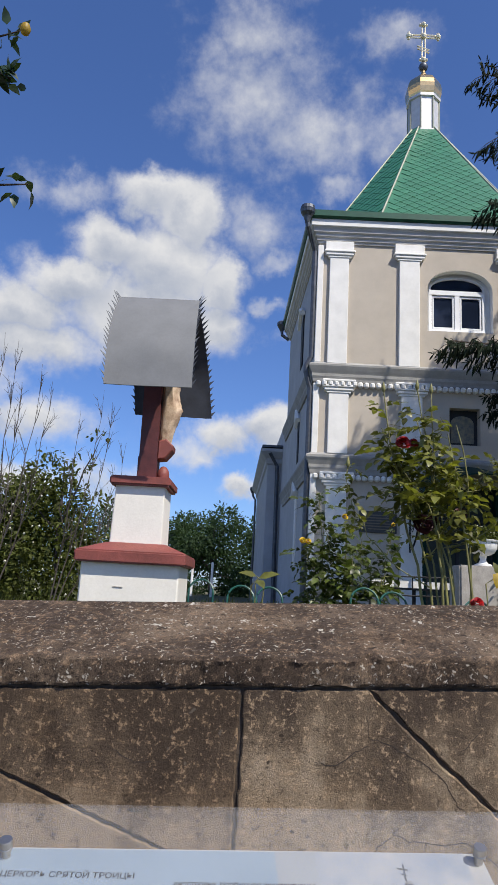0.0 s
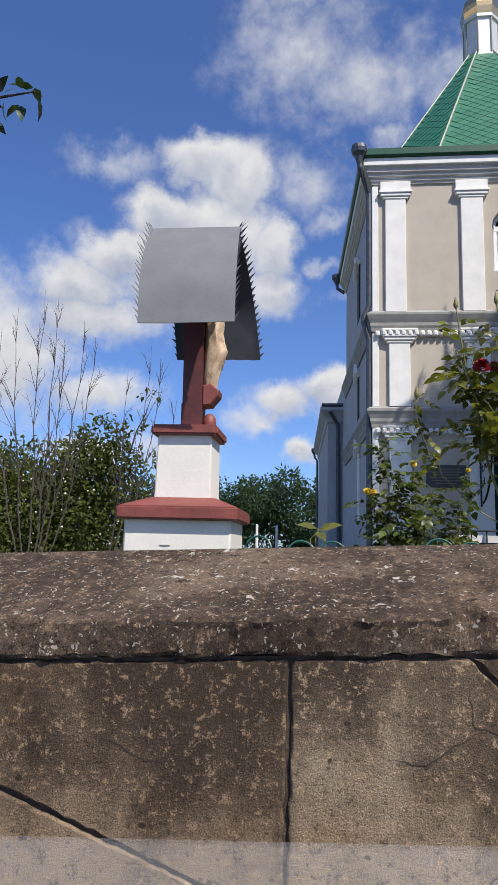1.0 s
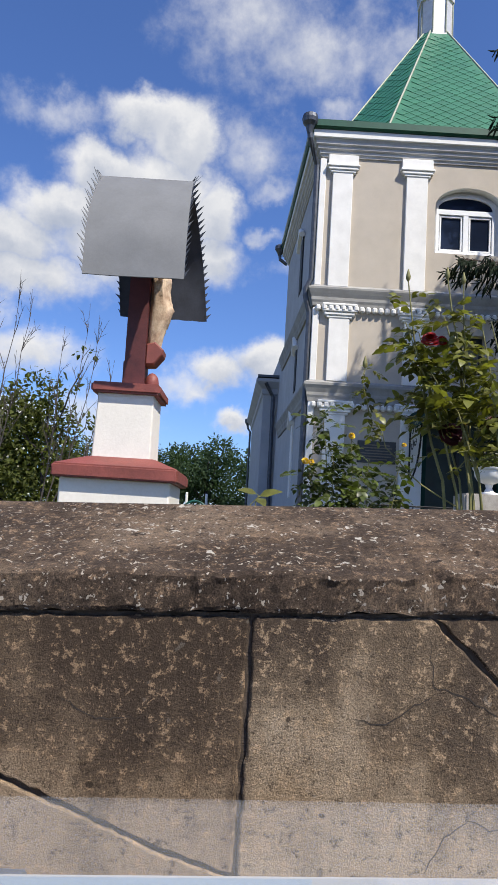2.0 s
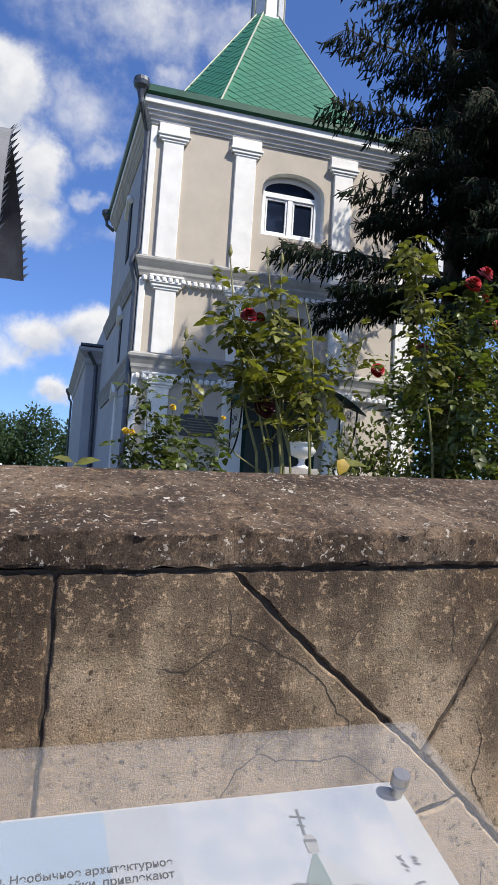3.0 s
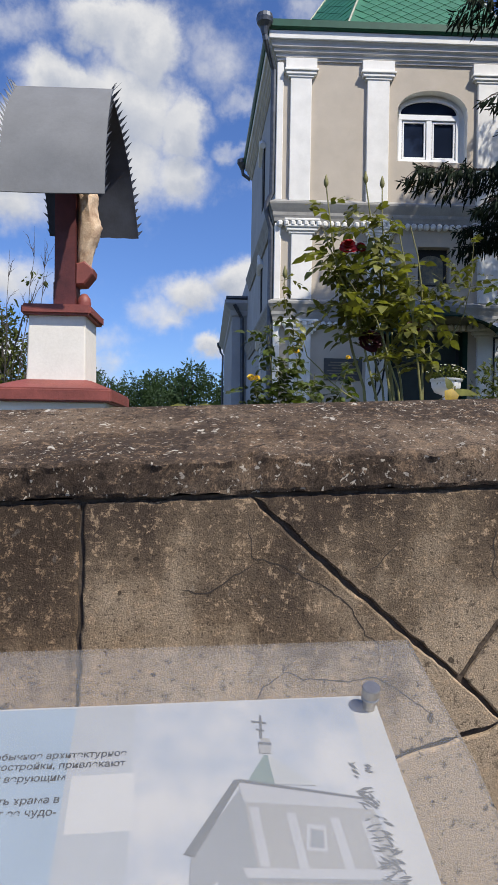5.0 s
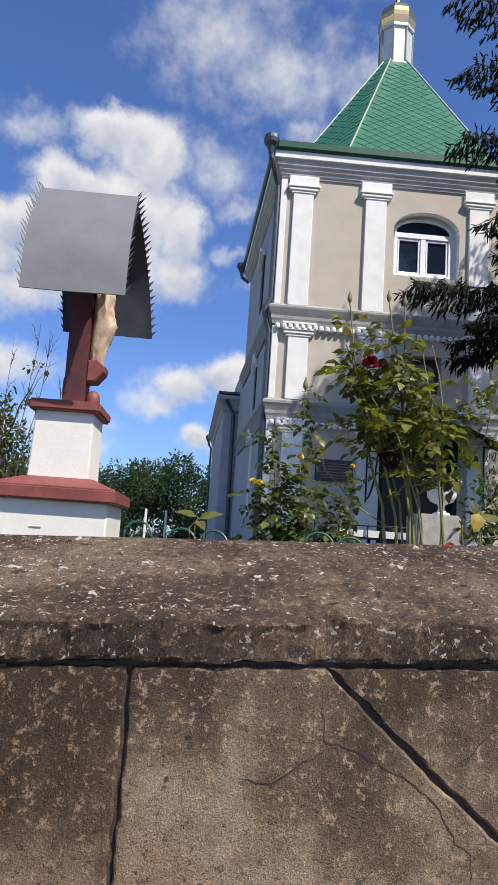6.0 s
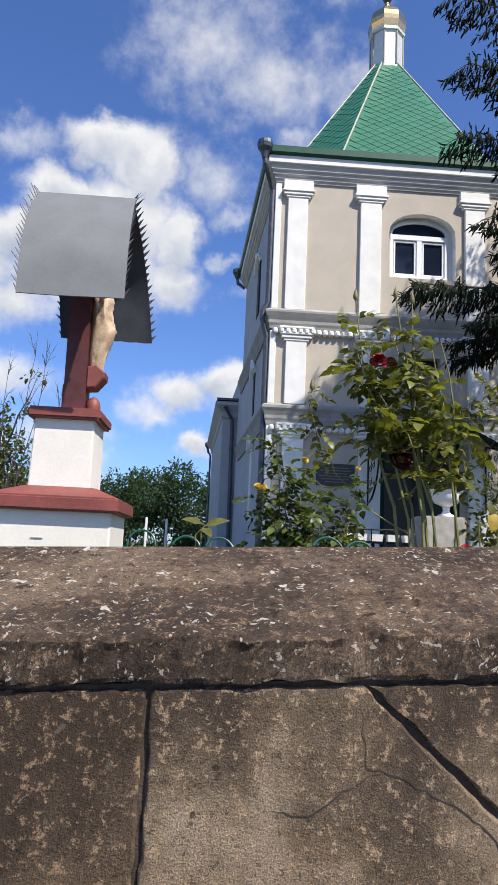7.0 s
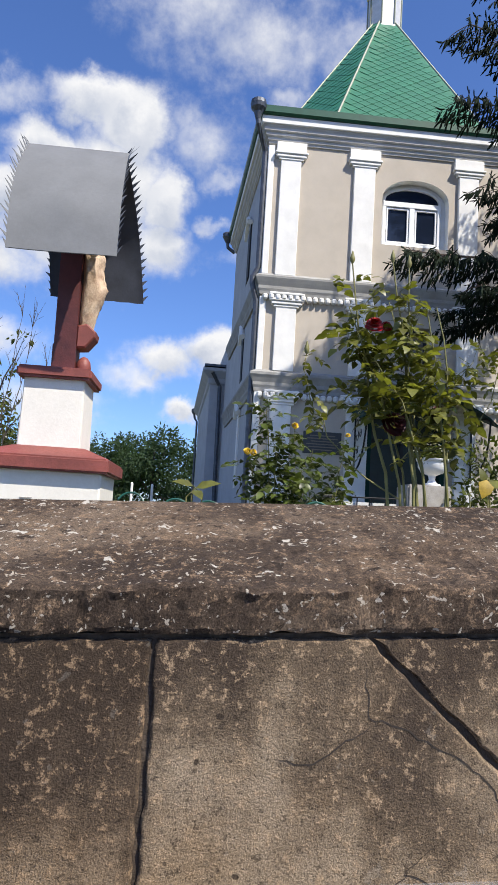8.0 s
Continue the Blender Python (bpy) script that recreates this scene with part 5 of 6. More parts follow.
    for u0, v0 in ((-0.009, -0.036), (0.027, -0.045), (0.069, -0.053), (0.099, -0.058)):
        picture_print("picture_pilaster", [(u0, v0), (u0 + 0.009, v0 - 0.001), (u0 + 0.018, v0 - 0.066), (u0 + 0.009, v0 - 0.064)], 7, pale, pr)
        picture_print("picture_pilaster", [(u0 + 0.011, v0 - 0.088), (u0 + 0.020, v0 - 0.089), (u0 + 0.026, -0.43), (u0 + 0.017, -0.43)], 7, pale, pr)
    picture_print("picture_ledge", [(-0.016, -0.101), (0.130, -0.112), (0.130, -0.122), (-0.012, -0.111)], 8, pale, pr)
    picture_print("picture_window", [(0.046, -0.058), (0.064, -0.062), (0.063, -0.090), (0.043, -0.087)], 7, pale, pr)
    picture_print("picture_window", [(0.049, -0.064), (0.061, -0.067), (0.060, -0.086), (0.047, -0.084)], 8, wall_s, pr)
    rnd = random.Random(3)
    for k in range(130):
        t = rnd.random()
        u, v = 0.112 + 0.012 * t + rnd.uniform(-0.012, 0.010), 0.014 - 0.19 * t + rnd.uniform(-0.006, 0.006)
        if -0.006 > v > -0.020:
            continue
        a, s = rnd.uniform(-1.1, 0.5) + (math.pi if rnd.random() < 0.4 else 0), rnd.uniform(0.003, 0.007)
        d = Vector((math.cos(a), math.sin(a))) * s
        picture_print("picture_branch", [(u - d.x, v - d.y), (u - d.y * 0.22, v + d.x * 0.22), (u + d.x, v + d.y), (u + d.y * 0.22, v - d.x * 0.22)], 9 + 0.01 * k, dark, pr)
    picture_print("picture_side_window", [(-0.047, -0.120), (-0.038, -0.112), (-0.036, -0.150), (-0.046, -0.156)], 7, pale, pr)
    picture_print("picture_side_dome", [(-0.070, -0.150), (-0.078, -0.128), (-0.092, -0.130), (-0.104, -0.150), (-0.106, -0.175), (-0.070, -0.175)], 4, dark, pr)
    picture_print("picture_ledge_shadow", [(-0.010, -0.111), (0.130, -0.122), (0.130, -0.126), (-0.008, -0.115)], 8.5, wall_s, pr)
    for u0, v0 in ((0.022, -0.128), (0.062, -0.132), (0.098, -0.135)):
        picture_print("picture_arch", [(u0 - 0.010, v0 - 0.03), (u0 - 0.008, v0 - 0.008), (u0, v0), (u0 + 0.009, v0 - 0.009), (u0 + 0.011, v0 - 0.031)], 7, wall_s, pr)
    flat_print("white_square", [(-0.1475, -0.063), (-0.0894, -0.059), (-0.096, 0.0), (-0.153, -0.004)], 2, ink("print_pure_white", (0.85, 0.86, 0.87)), pr)
    for i, text in enumerate(("днестровья. Необычное архитектурное", "с началом его постройки, привлекают")):
        letters(text, -0.106, 0.0195 - 0.0118 * i, 0.0105, grey, pr, bold=0.00018)
    for v, text in ((-0.0085, "служит верующим"), (-0.032, "Уникальность храма в"), (-0.0445, "наделяют ее чудо-")):
        letters(text, -0.158, v, 0.0105, grey, pr, bold=0.00018)
    letters("ЦЕРКОВЬ СВЯТОЙ ТРОИЦЫ", -0.552, 0.006, 0.0137, grey, pr, align="LEFT", bold=0.00025)
    # four steel stand-offs
    for u, v in ((0.1385, 0.083), (-0.555, 0.042), (0.165, -0.41), (-0.555, -0.41)):
        bm = lathe([(0.0065, -0.030), (0.0065, 0.011), (0.0092, 0.0125), (0.0092, 0.0150), (0.0084, 0.0160), (0.0084, 0.0170), (0.0096, 0.0180), (0.0096, 0.0265), (0.0088, 0.0280)], u, v, 24)
        bm.transform(BOARD)
        part("standoff_knob", bm, M_STEEL, b, "brushed steel stand-off knob")
    # carrier and two posts below
    for u in (-0.45, 0.06):
        bm = box(u - 0.02, u + 0.02, -0.44, 0.10, -0.055, -0.030, 0.003)
        bm.transform(BOARD)
        rail = part("carrier_rail", bm, M_GUT, b)
        foot = BOARD @ Vector((u, -0.10, -0.045))
        part("post", tube([foot, (foot.x, foot.y, 0.0)], 0.024, 10), M_GUT, b)


build_board()


# ---- plants ----
def unit(rnd):
    while True:
        v = Vector((rnd.uniform(-1, 1), rnd.uniform(-1, 1), rnd.uniform(-1, 1)))
        if 0.05 < v.length < 1:
            return v.normalized()


def bent(a, b, sag, n=8, wob=0.02, rnd=random):
    """A stem from a to b, bowed by sag, slightly crooked."""
    a, b, sag = Vector(a), Vector(b), Vector(sag)
    out = []
    for i in range(n + 1):
        f = i / n
        p = a.lerp(b, f) + sag * (4 * f * (1 - f))
        if 0 < i < n:
            p += Vector((rnd.uniform(-wob, wob), rnd.uniform(-wob, wob), rnd.uniform(-wob, wob) * 0.4))
        out.append(p)
    return out


def rose_leaf_sets(spots, rnd, size):
    """Sprays of five leaflets at each spot (place, direction)."""
    P, D, N, L = [], [], [], []
    for p, d in spots:
        d = (d + Vector((0, 0, rnd.uniform(-0.5, 0.15)))).normalized()
        side = d.cross(Vector((0, 0, 1)))
        side = side.normalized() if side.length > 0.05 else Vector((1, 0, 0))
        up = (side.cross(d) + 0.4 * unit(rnd)).normalized()
        s = size * rnd.uniform(0.7, 1.25)
        for t, sd, k in ((2.1, 0, 1.0), (1.45, 1, 0.9), (1.45, -1, 0.9), (0.75, 1, 0.7), (0.75, -1, 0.7)):
            P.append(p + d * s * t * 0.8 - Vector((0, 0, 0.06 * s * t * t)))
            D.append((d + side * sd * 0.9 + Vector((0, 0, rnd.uniform(-0.45, 0.05))) + 0.2 * unit(rnd)).normalized())
            N.append((up + 0.45 * unit(rnd)).normalized())
            L.append(s * k)
    L = np.array(L)
    return leaves(P, D, N, L, L * 0.62, 0.16)


def rose_flower(centre, radius, mat, parent, rnd, name="rose_bloom", label=""):
    vs, fs = [], []
    c = Vector(centre)
    axis = (Vector((0, -0.75, 0.55)) + 0.3 * unit(rnd)).normalized()
    q = axis.to_track_quat("Z", "Y").to_matrix()
    for ring_n, (n, r, h, tilt) in enumerate(((5, 0.25, 0.35, 1.35), (6, 0.5, 0.3, 1.0), (7, 0.8, 0.15, 0.8), (8, 1.0, -0.02, 0.55), (7, 1.0, -0.2, 0.3))):
        for k in range(n):
            a = 2 * math.pi * (k + 0.5 * ring_n) / n + rnd.uniform(-0.15, 0.15)
            e, t = Vector((math.cos(a), math.sin(a), 0)), Vector((-math.sin(a), math.cos(a), 0))
            base = len(vs)
            w, l = radius * (0.55 + 0.45 * r), radius * 0.50
            root = e * radius * r * 0.35 + Vector((0, 0, radius * (h - 0.3)))
            out = (e * math.cos(tilt) + Vector((0, 0, math.sin(tilt)))) * l
            curl = (e * 0.20 - Vector((0, 0, 0.22))) * radius * 0.5 * rnd.uniform(0.5, 1.3)
            for s, o, wd in ((0.0, 0, 0.35), (0.55, 0.0, 1.0), (1.0, 1.0, 0.75)):
                for m in (-1, 0, 1):
                    pt = root + out * s + curl * o + t * w * 0.5 * wd * m - e * (abs(m) * 0.16 * radius * wd)
                    vs.append(c + q @ pt)
            for i in range(2):
                for j in range(2):
                    fs.append((base + 3 * i + j, base + 3 * i + j + 1, base + 3 * (i + 1) + j + 1, base + 3 * (i + 1) + j))
    return data_part(name, np.array([v[:] for v in vs]), fs, mat, parent, label, smooth=True)


def rose_bud(p, parent, rnd, mat=None):
    r = 0.011
    return part("rose_bud", lathe([(0.003, p[2] - 0.02), (r * 0.9, p[2] - 0.008), (r, p[2] + 0.004), (r * 0.55, p[2] + 0.022), (0.002, p[2] + 0.036)], p[0], p[1], 8), mat or M_STEM, parent, smooth=True)


def rose_bush(name, label, canes, blooms, seed, size, from_f=0.4, per_metre=60, stem_mat=None, leaf_mat=None, spread=0.03, buds=(), to_f=1.0, bias=0.8):
    rnd = random.Random(seed)
    base = canes[0][0]
    b = thing(name, base, label, "rose bush", "rose bushes in the churchyard")
    spots = []
    for a, e, sag, r in canes:
        line = bent(a, e, sag, 10, 0.012, rnd)
        n = len(line)
        part("cane", tube(line, [0.72 * r * (1 - 0.70 * i / (n - 1)) for i in range(n)], 7), stem_mat or M_STEM, b, smooth=True)
        L = (Vector(e) - Vector(a)).length
        for _ in range(int(per_metre * L)):
            f = from_f + (to_f - from_f) * rnd.random() ** bias
            x = f * (n - 1)
            i = min(n - 2, int(x))
            p = line[i].lerp(line[i + 1], x - i) + unit(rnd) * spread * rnd.random()
            d = unit(rnd)
            d.z *= 0.45
            spots.append((p, d))
    v, f = rose_leaf_sets(spots, rnd, size)
    data_part("foliage", v, f, leaf_mat or M_LEAF, b, smooth=True)
    # leaf stalks
    bm = bmesh.new()
    for p, d in spots[::2]:
        tube([p - d * 0.01, p + d * size * 1.6], [0.0016, 0.001], 4, bm)
    tagged(part("leaf_stalk_growth", bm, stem_mat or M_STEM, b), kind="stuff")
    for c, r, mat, lab in blooms:
        rose_flower(c, r, mat, b, rnd, label=lab)
    for p in buds:
        rose_bud(p, b, rnd)
    return b


G = YARD
settle(rose_bush("rose_bush", "tall red rose bush with bare lower canes behind the wall",
          [((1.04, 4.15, G), (0.716, 4.10, 2.53), (-0.02, 0, 0.05), 0.013), ((1.06, 4.18, G), (0.888, 4.10, 2.55), (0.05, 0.02, 0), 0.014), ((1.09, 4.12, G), (0.965, 4.12, 2.545), (-0.03, 0, 0), 0.012),
           ((1.12, 4.16, G), (1.10, 4.15, 2.38), (0.06, 0, 0), 0.012), ((1.00, 4.12, G), (0.70, 4.05, 2.32), (0.06, 0, 0.08), 0.011), ((1.08, 4.20, G), (0.92, 4.25, 2.42), (0.08, 0, 0), 0.012),
           ((1.14, 4.10, G), (1.02, 4.02, 2.30), (0.05, 0, 0), 0.012), ((1.02, 4.2, G), (0.82, 4.3, 2.35), (0.08, 0, 0.0), 0.011), ((1.06, 4.1, G), (0.80, 4.0, 2.10), (0.10, 0, 0.1), 0.010)],
          [((0.808, 4.05, 2.26), 0.045, M_PETAL, "open red bloom"), ((0.924, 4.08, 1.865), 0.06, M_PETAL_D, "withered dark red bloom"), ((1.10, 4.1, 1.925), 0.04, M_PETAL_D, "withered dark red bloom"), ((0.99, 4.2, 1.89), 0.04, M_PETAL_D, "withered dark red bloom"),
           ((1.141, 3.98, 1.50), 0.035, M_PETAL, "open red bloom"), ((0.87, 4.1, 2.27), 0.03, M_PETAL, "")], 11, 0.058, 0.58, 20, spread=0.13, to_f=0.90,
          buds=((0.716, 4.10, 2.54), (0.888, 4.10, 2.56), (0.965, 4.12, 2.55))), 0.9715, 0.025, -0.045)
settle(rose_bush("rose_bush", "long thin arching rose shoots with few leaves",
          [((1.00, 4.13, 1.55), (0.575, 4.10, 2.13), (-0.10, 0, -0.05), 0.005), ((1.06, 4.12, 1.75), (1.40, 4.10, 2.33), (0.10, 0, -0.12), 0.005), ((0.98, 4.12, 1.7), (1.28, 4.05, 2.20), (0.05, 0, 0.05), 0.004)],
          [], 12, 0.040, 0.55, 22, spread=0.02, buds=((0.575, 4.10, 2.14),)), 0.9715, -0.004, -0.061)
settle(rose_bush("rose_bush", "dense red rose bush with large open blooms",
          [((2.10, 4.45, G), (2.221, 4.40, 2.72), (-0.05, 0, 0), 0.011), ((2.08, 4.45, G), (2.134, 4.40, 2.65), (-0.06, 0, 0), 0.010), ((2.15, 4.6, G), (1.86, 4.88, 2.25), (0.10, 0, 0.02), 0.009),
           ((2.15, 4.6, G), (2.25, 4.6, 2.2), (0.03, 0, 0), 0.010), ((2.1, 4.5, G), (2.02, 4.6, 2.33), (0.04, 0, 0), 0.010), ((2.3, 4.6, G), (2.45, 4.6, 2.5), (0.05, 0, 0), 0.011), ((2.35, 4.5, G), (2.6, 4.5, 2.45), (0.05, 0, 0), 0.011),
           ((2.2, 4.7, G), (2.05, 4.9, 2.3), (0.05, 0, 0), 0.010), ((2.25, 4.4, G), (2.35, 4.3, 2.25), (0.05, 0, 0), 0.010), ((2.12, 4.35, G), (2.10, 4.3, 2.1), (0.05, 0, 0), 0.010)],
          [((2.221, 4.38, 2.755), 0.052, M_PETAL, "large open red bloom"), ((2.134, 4.36, 2.68), 0.056, M_PETAL, "large open red bloom"), ((2.211, 4.38, 2.61), 0.035, M_PETAL, ""), ((2.232, 4.56, 2.196), 0.045, M_PETAL, ""), ((1.85, 4.88, 2.272), 0.05, M_PETAL, "open red bloom"),
           ((1.958, 4.56, 2.347), 0.04, M_PETAL, ""), ((2.40, 4.5, 2.52), 0.045, M_PETAL, ""), ((2.10, 4.5, 2.0), 0.035, M_PETAL_D, ""), ((2.45, 4.45, 2.30), 0.04, M_PETAL_D, "")], 13, 0.056, 0.15, 80, spread=0.12, leaf_mat=M_LEAF_R), 0.9867, -0.009, -0.056)
settle(rose_bush("rose_bush", "single tall upright rose shoot with bright leaves",
          [((1.97, 4.40, G), (1.774, 4.40, 2.86), (0.04, 0, 0), 0.013)], [], 15, 0.056, 0.55, 60, spread=0.07), 0.9867, -0.007, -0.056)
settle(rose_bush("rose_bush", "leafy yellow rose bush beside the church corner",
          [((0.75, 6.0, G), (0.604, 6.0, 2.27), (-0.02, 0, 0), 0.010), ((0.80, 6.0, G), (0.801, 6.0, 2.08), (0.02, 0, 0), 0.009), ((0.70, 6.05, G), (0.501, 6.0, 1.88), (0, 0, 0.05), 0.009), ((0.90, 6.0, G), (1.165, 6.0, 2.03), (0.02, 0, -0.06), 0.009),
           ((0.85, 6.1, G), (0.95, 6.1, 1.95), (0.03, 0, 0), 0.009), ((0.75, 5.95, G), (0.66, 5.9, 1.95), (0, 0, 0), 0.009), ((0.95, 6.0, G), (1.10, 5.95, 1.75), (0, 0, 0), 0.009), ((0.65, 6.0, G), (0.50, 5.95, 1.65), (0, 0, 0), 0.008), ((0.85, 5.9, G), (0.85, 5.9, 1.8), (0, 0, 0), 0.008)],
          [((0.801, 5.98, 2.10), 0.028, M_PETAL_Y, "small yellow bloom"), ((0.49, 5.98, 1.905), 0.030, M_PETAL_Y, "small yellow bloom"), ((0.53, 5.98, 1.90), 0.028, M_PETAL_Y, ""), ((1.165, 5.98, 2.058), 0.02, M_PETAL_Y, "")], 14, 0.068, 0.08, 66, spread=0.11, bias=1.0, leaf_mat=M_LEAF_R), 0.9952, 0.020, -0.078)


def big_leaf(name, label, at, way, length, width, mat, normal=(0, -0.6, 0.8)):
    v, f = leaves([at], [way], [normal], length, width, 0.12)
    o = thing(name, at, label, "plant")
    data_part("leaf_blade", v, f, mat, o, smooth=True)
    settle(o, 0.975, -0.012 if at[0] > 1 else 0.02, -0.052)
    part("leaf_stalk", tube([Vector(at), Vector(at) - Vector(way) * 0.05 - Vector((0, 0, 0.03)), (at[0], at[1] + 0.02, G)], 0.003, 5), M_STEM, o)


big_leaf("seedling", "green leaf with yellow edge at the coping", (1.20, 3.80, 1.60), (1, 0.05, 0.03), 0.13, 0.055, M_LEAF)
big_leaf("seedling", "yellowed dying leaf at the coping", (1.21, 3.79, 1.62), (-0.25, -0.2, -0.8), 0.075, 0.06, M_LEAF_Y, (0, -1, 0.1))
big_leaf("seedling", "yellow-green curled leaf at the coping", (1.21, 3.80, 1.61), (-0.35, 0, 0.8), 0.06, 0.032, M_LEAF, (0, -1, 0.2))
big_leaf("seedling", "young bright green leaves above the coping", (0.16, 4.5, 1.55), (0.8, 0, 0.25), 0.12, 0.06, M_LEAF)
big_leaf("seedling", "young bright green leaves above the coping", (0.15, 4.52, 1.56), (-0.9, 0, 0.2), 0.10, 0.05, M_LEAF)
big_leaf("seedling", "young bright green leaves above the coping", (0.155, 4.48, 1.54), (0.2, -0.4, -0.2), 0.09, 0.05, M_LEAF)


def spruce():
    """Norway spruce: drooping boughs hung with finger-like twigs."""
    rnd = random.Random(21)
    tx, ty = 5.83, 11.05
    t = thing("spruce_tree", (tx, ty, YARD), "large dark spruce with drooping hanging twigs beside the church", "tree")
    top = 12.3
    part("trunk", tube([(tx + 0.35 * (z - 1) / 18 * math.sin(z * 0.4), ty, z) for z in np.linspace(YARD, top, 14)], [0.24 * (1 - 0.93 * i / 13) for i in range(14)], 12), M_BARK, t, "rough brown trunk", smooth=True)
    V, F, n0 = [], [], 0
    # one finger: a small spindle with ragged needle tufts
    def finger(p, d, L, r):
        nonlocal n0
        d = d.normalized()
        a = d.cross(Vector((0.3, 0.9, 0.2))).normalized()
        b = d.cross(a)
        ks = (0.05, 0.4, 0.75, 1.0)
        rs = (0.6, 1.0, 0.75, 0.1)
        for k, q in zip(ks, rs):
            for j in range(4):
                an = math.pi / 2 * j + k * 2
                s = r * q * rnd.uniform(0.65, 1.35)
                V.append(p + d * L * k + a * math.cos(an) * s + b * math.sin(an) * s)
        for i in range(3):
            for j in range(4):
                F.append((n0 + 4 * i + j, n0 + 4 * i + (j + 1) % 4, n0 + 4 * i + 4 + (j + 1) % 4, n0 + 4 * i + 4 + j))
        n0 += 16

    fixed = [(5.37, -2.95, -0.5, 0.10), (5.0, -2.1, -0.8, 0.16), (7.8, -2.3, -0.4, 0.14), (9.8, -2.4, -0.5, 0.06), (6.4, -1.9, -0.6, 0.12), (8.7, -2.3, -0.8, 0.14), (4.7, -1.1, -1.4, 0.2)]
    z = 4.7
    while z < top - 0.6:
        reach = 2.2 * min(1.0, (13.2 - z) / 2.2) ** 0.8
        for k in range(rnd.choice((8, 9, 9))):
            limbs = bmesh.new()
            az = rnd.uniform(0, 2 * math.pi) if rnd.random() < 0.55 else rnd.uniform(-1.9, 0.7)
            R = reach * rnd.uniform(0.62, 1.0) * (1.25 if math.cos(az) > 0 else 1.0)
            droop = rnd.uniform(0.06, 0.26)
            e = Vector((math.cos(az), math.sin(az), 0))
            start = Vector((tx, ty, z + rnd.uniform(-0.2, 0.2)))
            if z > 10.2 and math.cos(az) < 0.15:
                continue
            if z > 8.4 and math.cos(az) < 0:
                R *= 0.6
            if k > 5:
                az, R = rnd.uniform(-2.3, -0.3), rnd.uniform(0.7, 1.5)
                e = Vector((math.cos(az), math.sin(az), 0))
            if fixed:
                zz, ex, ey, droop = fixed.pop()
                start, R = Vector((tx, ty, zz)), math.hypot(ex, ey)
                e = Vector((ex, ey, 0)) / R
            line = []
            steps = 10
            for i in range(steps + 1):
                f = i / steps
                line.append(start + e * R * f + Vector((0, 0, R * (0.10 * f - droop * 2.2 * f * f + 0.9 * droop * f ** 4))))
            tube(line, [0.05 * (R / 4.5) * (1 - 0.88 * i / steps) + 0.004 for i in range(steps + 1)], 5, limbs)
            side = Vector((-e.y, e.x, 0))
            nb = int(R * 9)
            for m in range(nb):
                f = 0.12 + 0.88 * (m + rnd.random()) / nb
                i = min(steps - 1, int(f * steps))
                p = line[i].lerp(line[i + 1], f * steps - i)
                for s in (-1, 1):
                    bl = R * 0.28 * (1.08 - 0.75 * f) * rnd.uniform(0.5, 1.2) + 0.15
                    d = (e * 0.65 + side * s * rnd.uniform(0.55, 1.0) + Vector((0, 0, rnd.uniform(-0.35, -0.02)))).normalized()
                    q = p + d * bl + Vector((0, 0, -0.12 * bl))
                    tube([p, p.lerp(q, 0.5) + Vector((0, 0, 0.03)), q], [0.008, 0.006, 0.003], 3, limbs)
                    c = max(4, int(bl / 0.040))
                    for h in range(c):
                        g = (h + rnd.random()) / c
                        pp = p.lerp(q, g)
                        hang = Vector((rnd.uniform(-0.3, 0.3), rnd.uniform(-0.3, 0.3), -1.0)) + d * rnd.uniform(0.0, 0.9)
                        finger(pp, hang, rnd.uniform(0.09, 0.21), rnd.uniform(0.012, 0.018))
                    for h in range(3):
                        finger(q - d * 0.05 * h, d + 0.8 * unit(rnd), rnd.uniform(0.08, 0.15), 0.010)
            part("bough", limbs, M_BARK, t)
        z += rnd.uniform(0.34, 0.50)
    tagged(data_part("needle_foliage", np.array([v[:] for v in V]), F, M_NEEDLE, t), kind="stuff")
    settle(t, 1.0210, 0.106, -0.129)


spruce()


def leaf_cloud(balls, count, rnd, L, W):
    """Leaves over lumpy shells, thicker towards the outside."""
    P, D, N = [], [], []
    tot = sum(b[3] * b[4] * b[5] for b in balls)
    for cx, cy, cz, rx, ry, rz in balls:
        for _ in range(int(count * rx * ry * rz / tot)):
            u = unit(rnd)
            r = rnd.uniform(0.45, 1.06) * (1 + 0.22 * noise.noise(Vector((cx, cy, cz)) + u * 2.3))
            P.append((cx + u.x * rx * r, cy + u.y * ry * r, cz + u.z * rz * r))
            D.append((u + 0.9 * unit(rnd) + Vector((0, 0, -0.25)))[:])
            N.append((u + 0.8 * unit(rnd))[:])
    n = len(P)
    k = np.array([rnd.uniform(0.65, 1.3) for _ in range(n)])
    return leaves(P, D, N, L * k, W * k, 0.2)


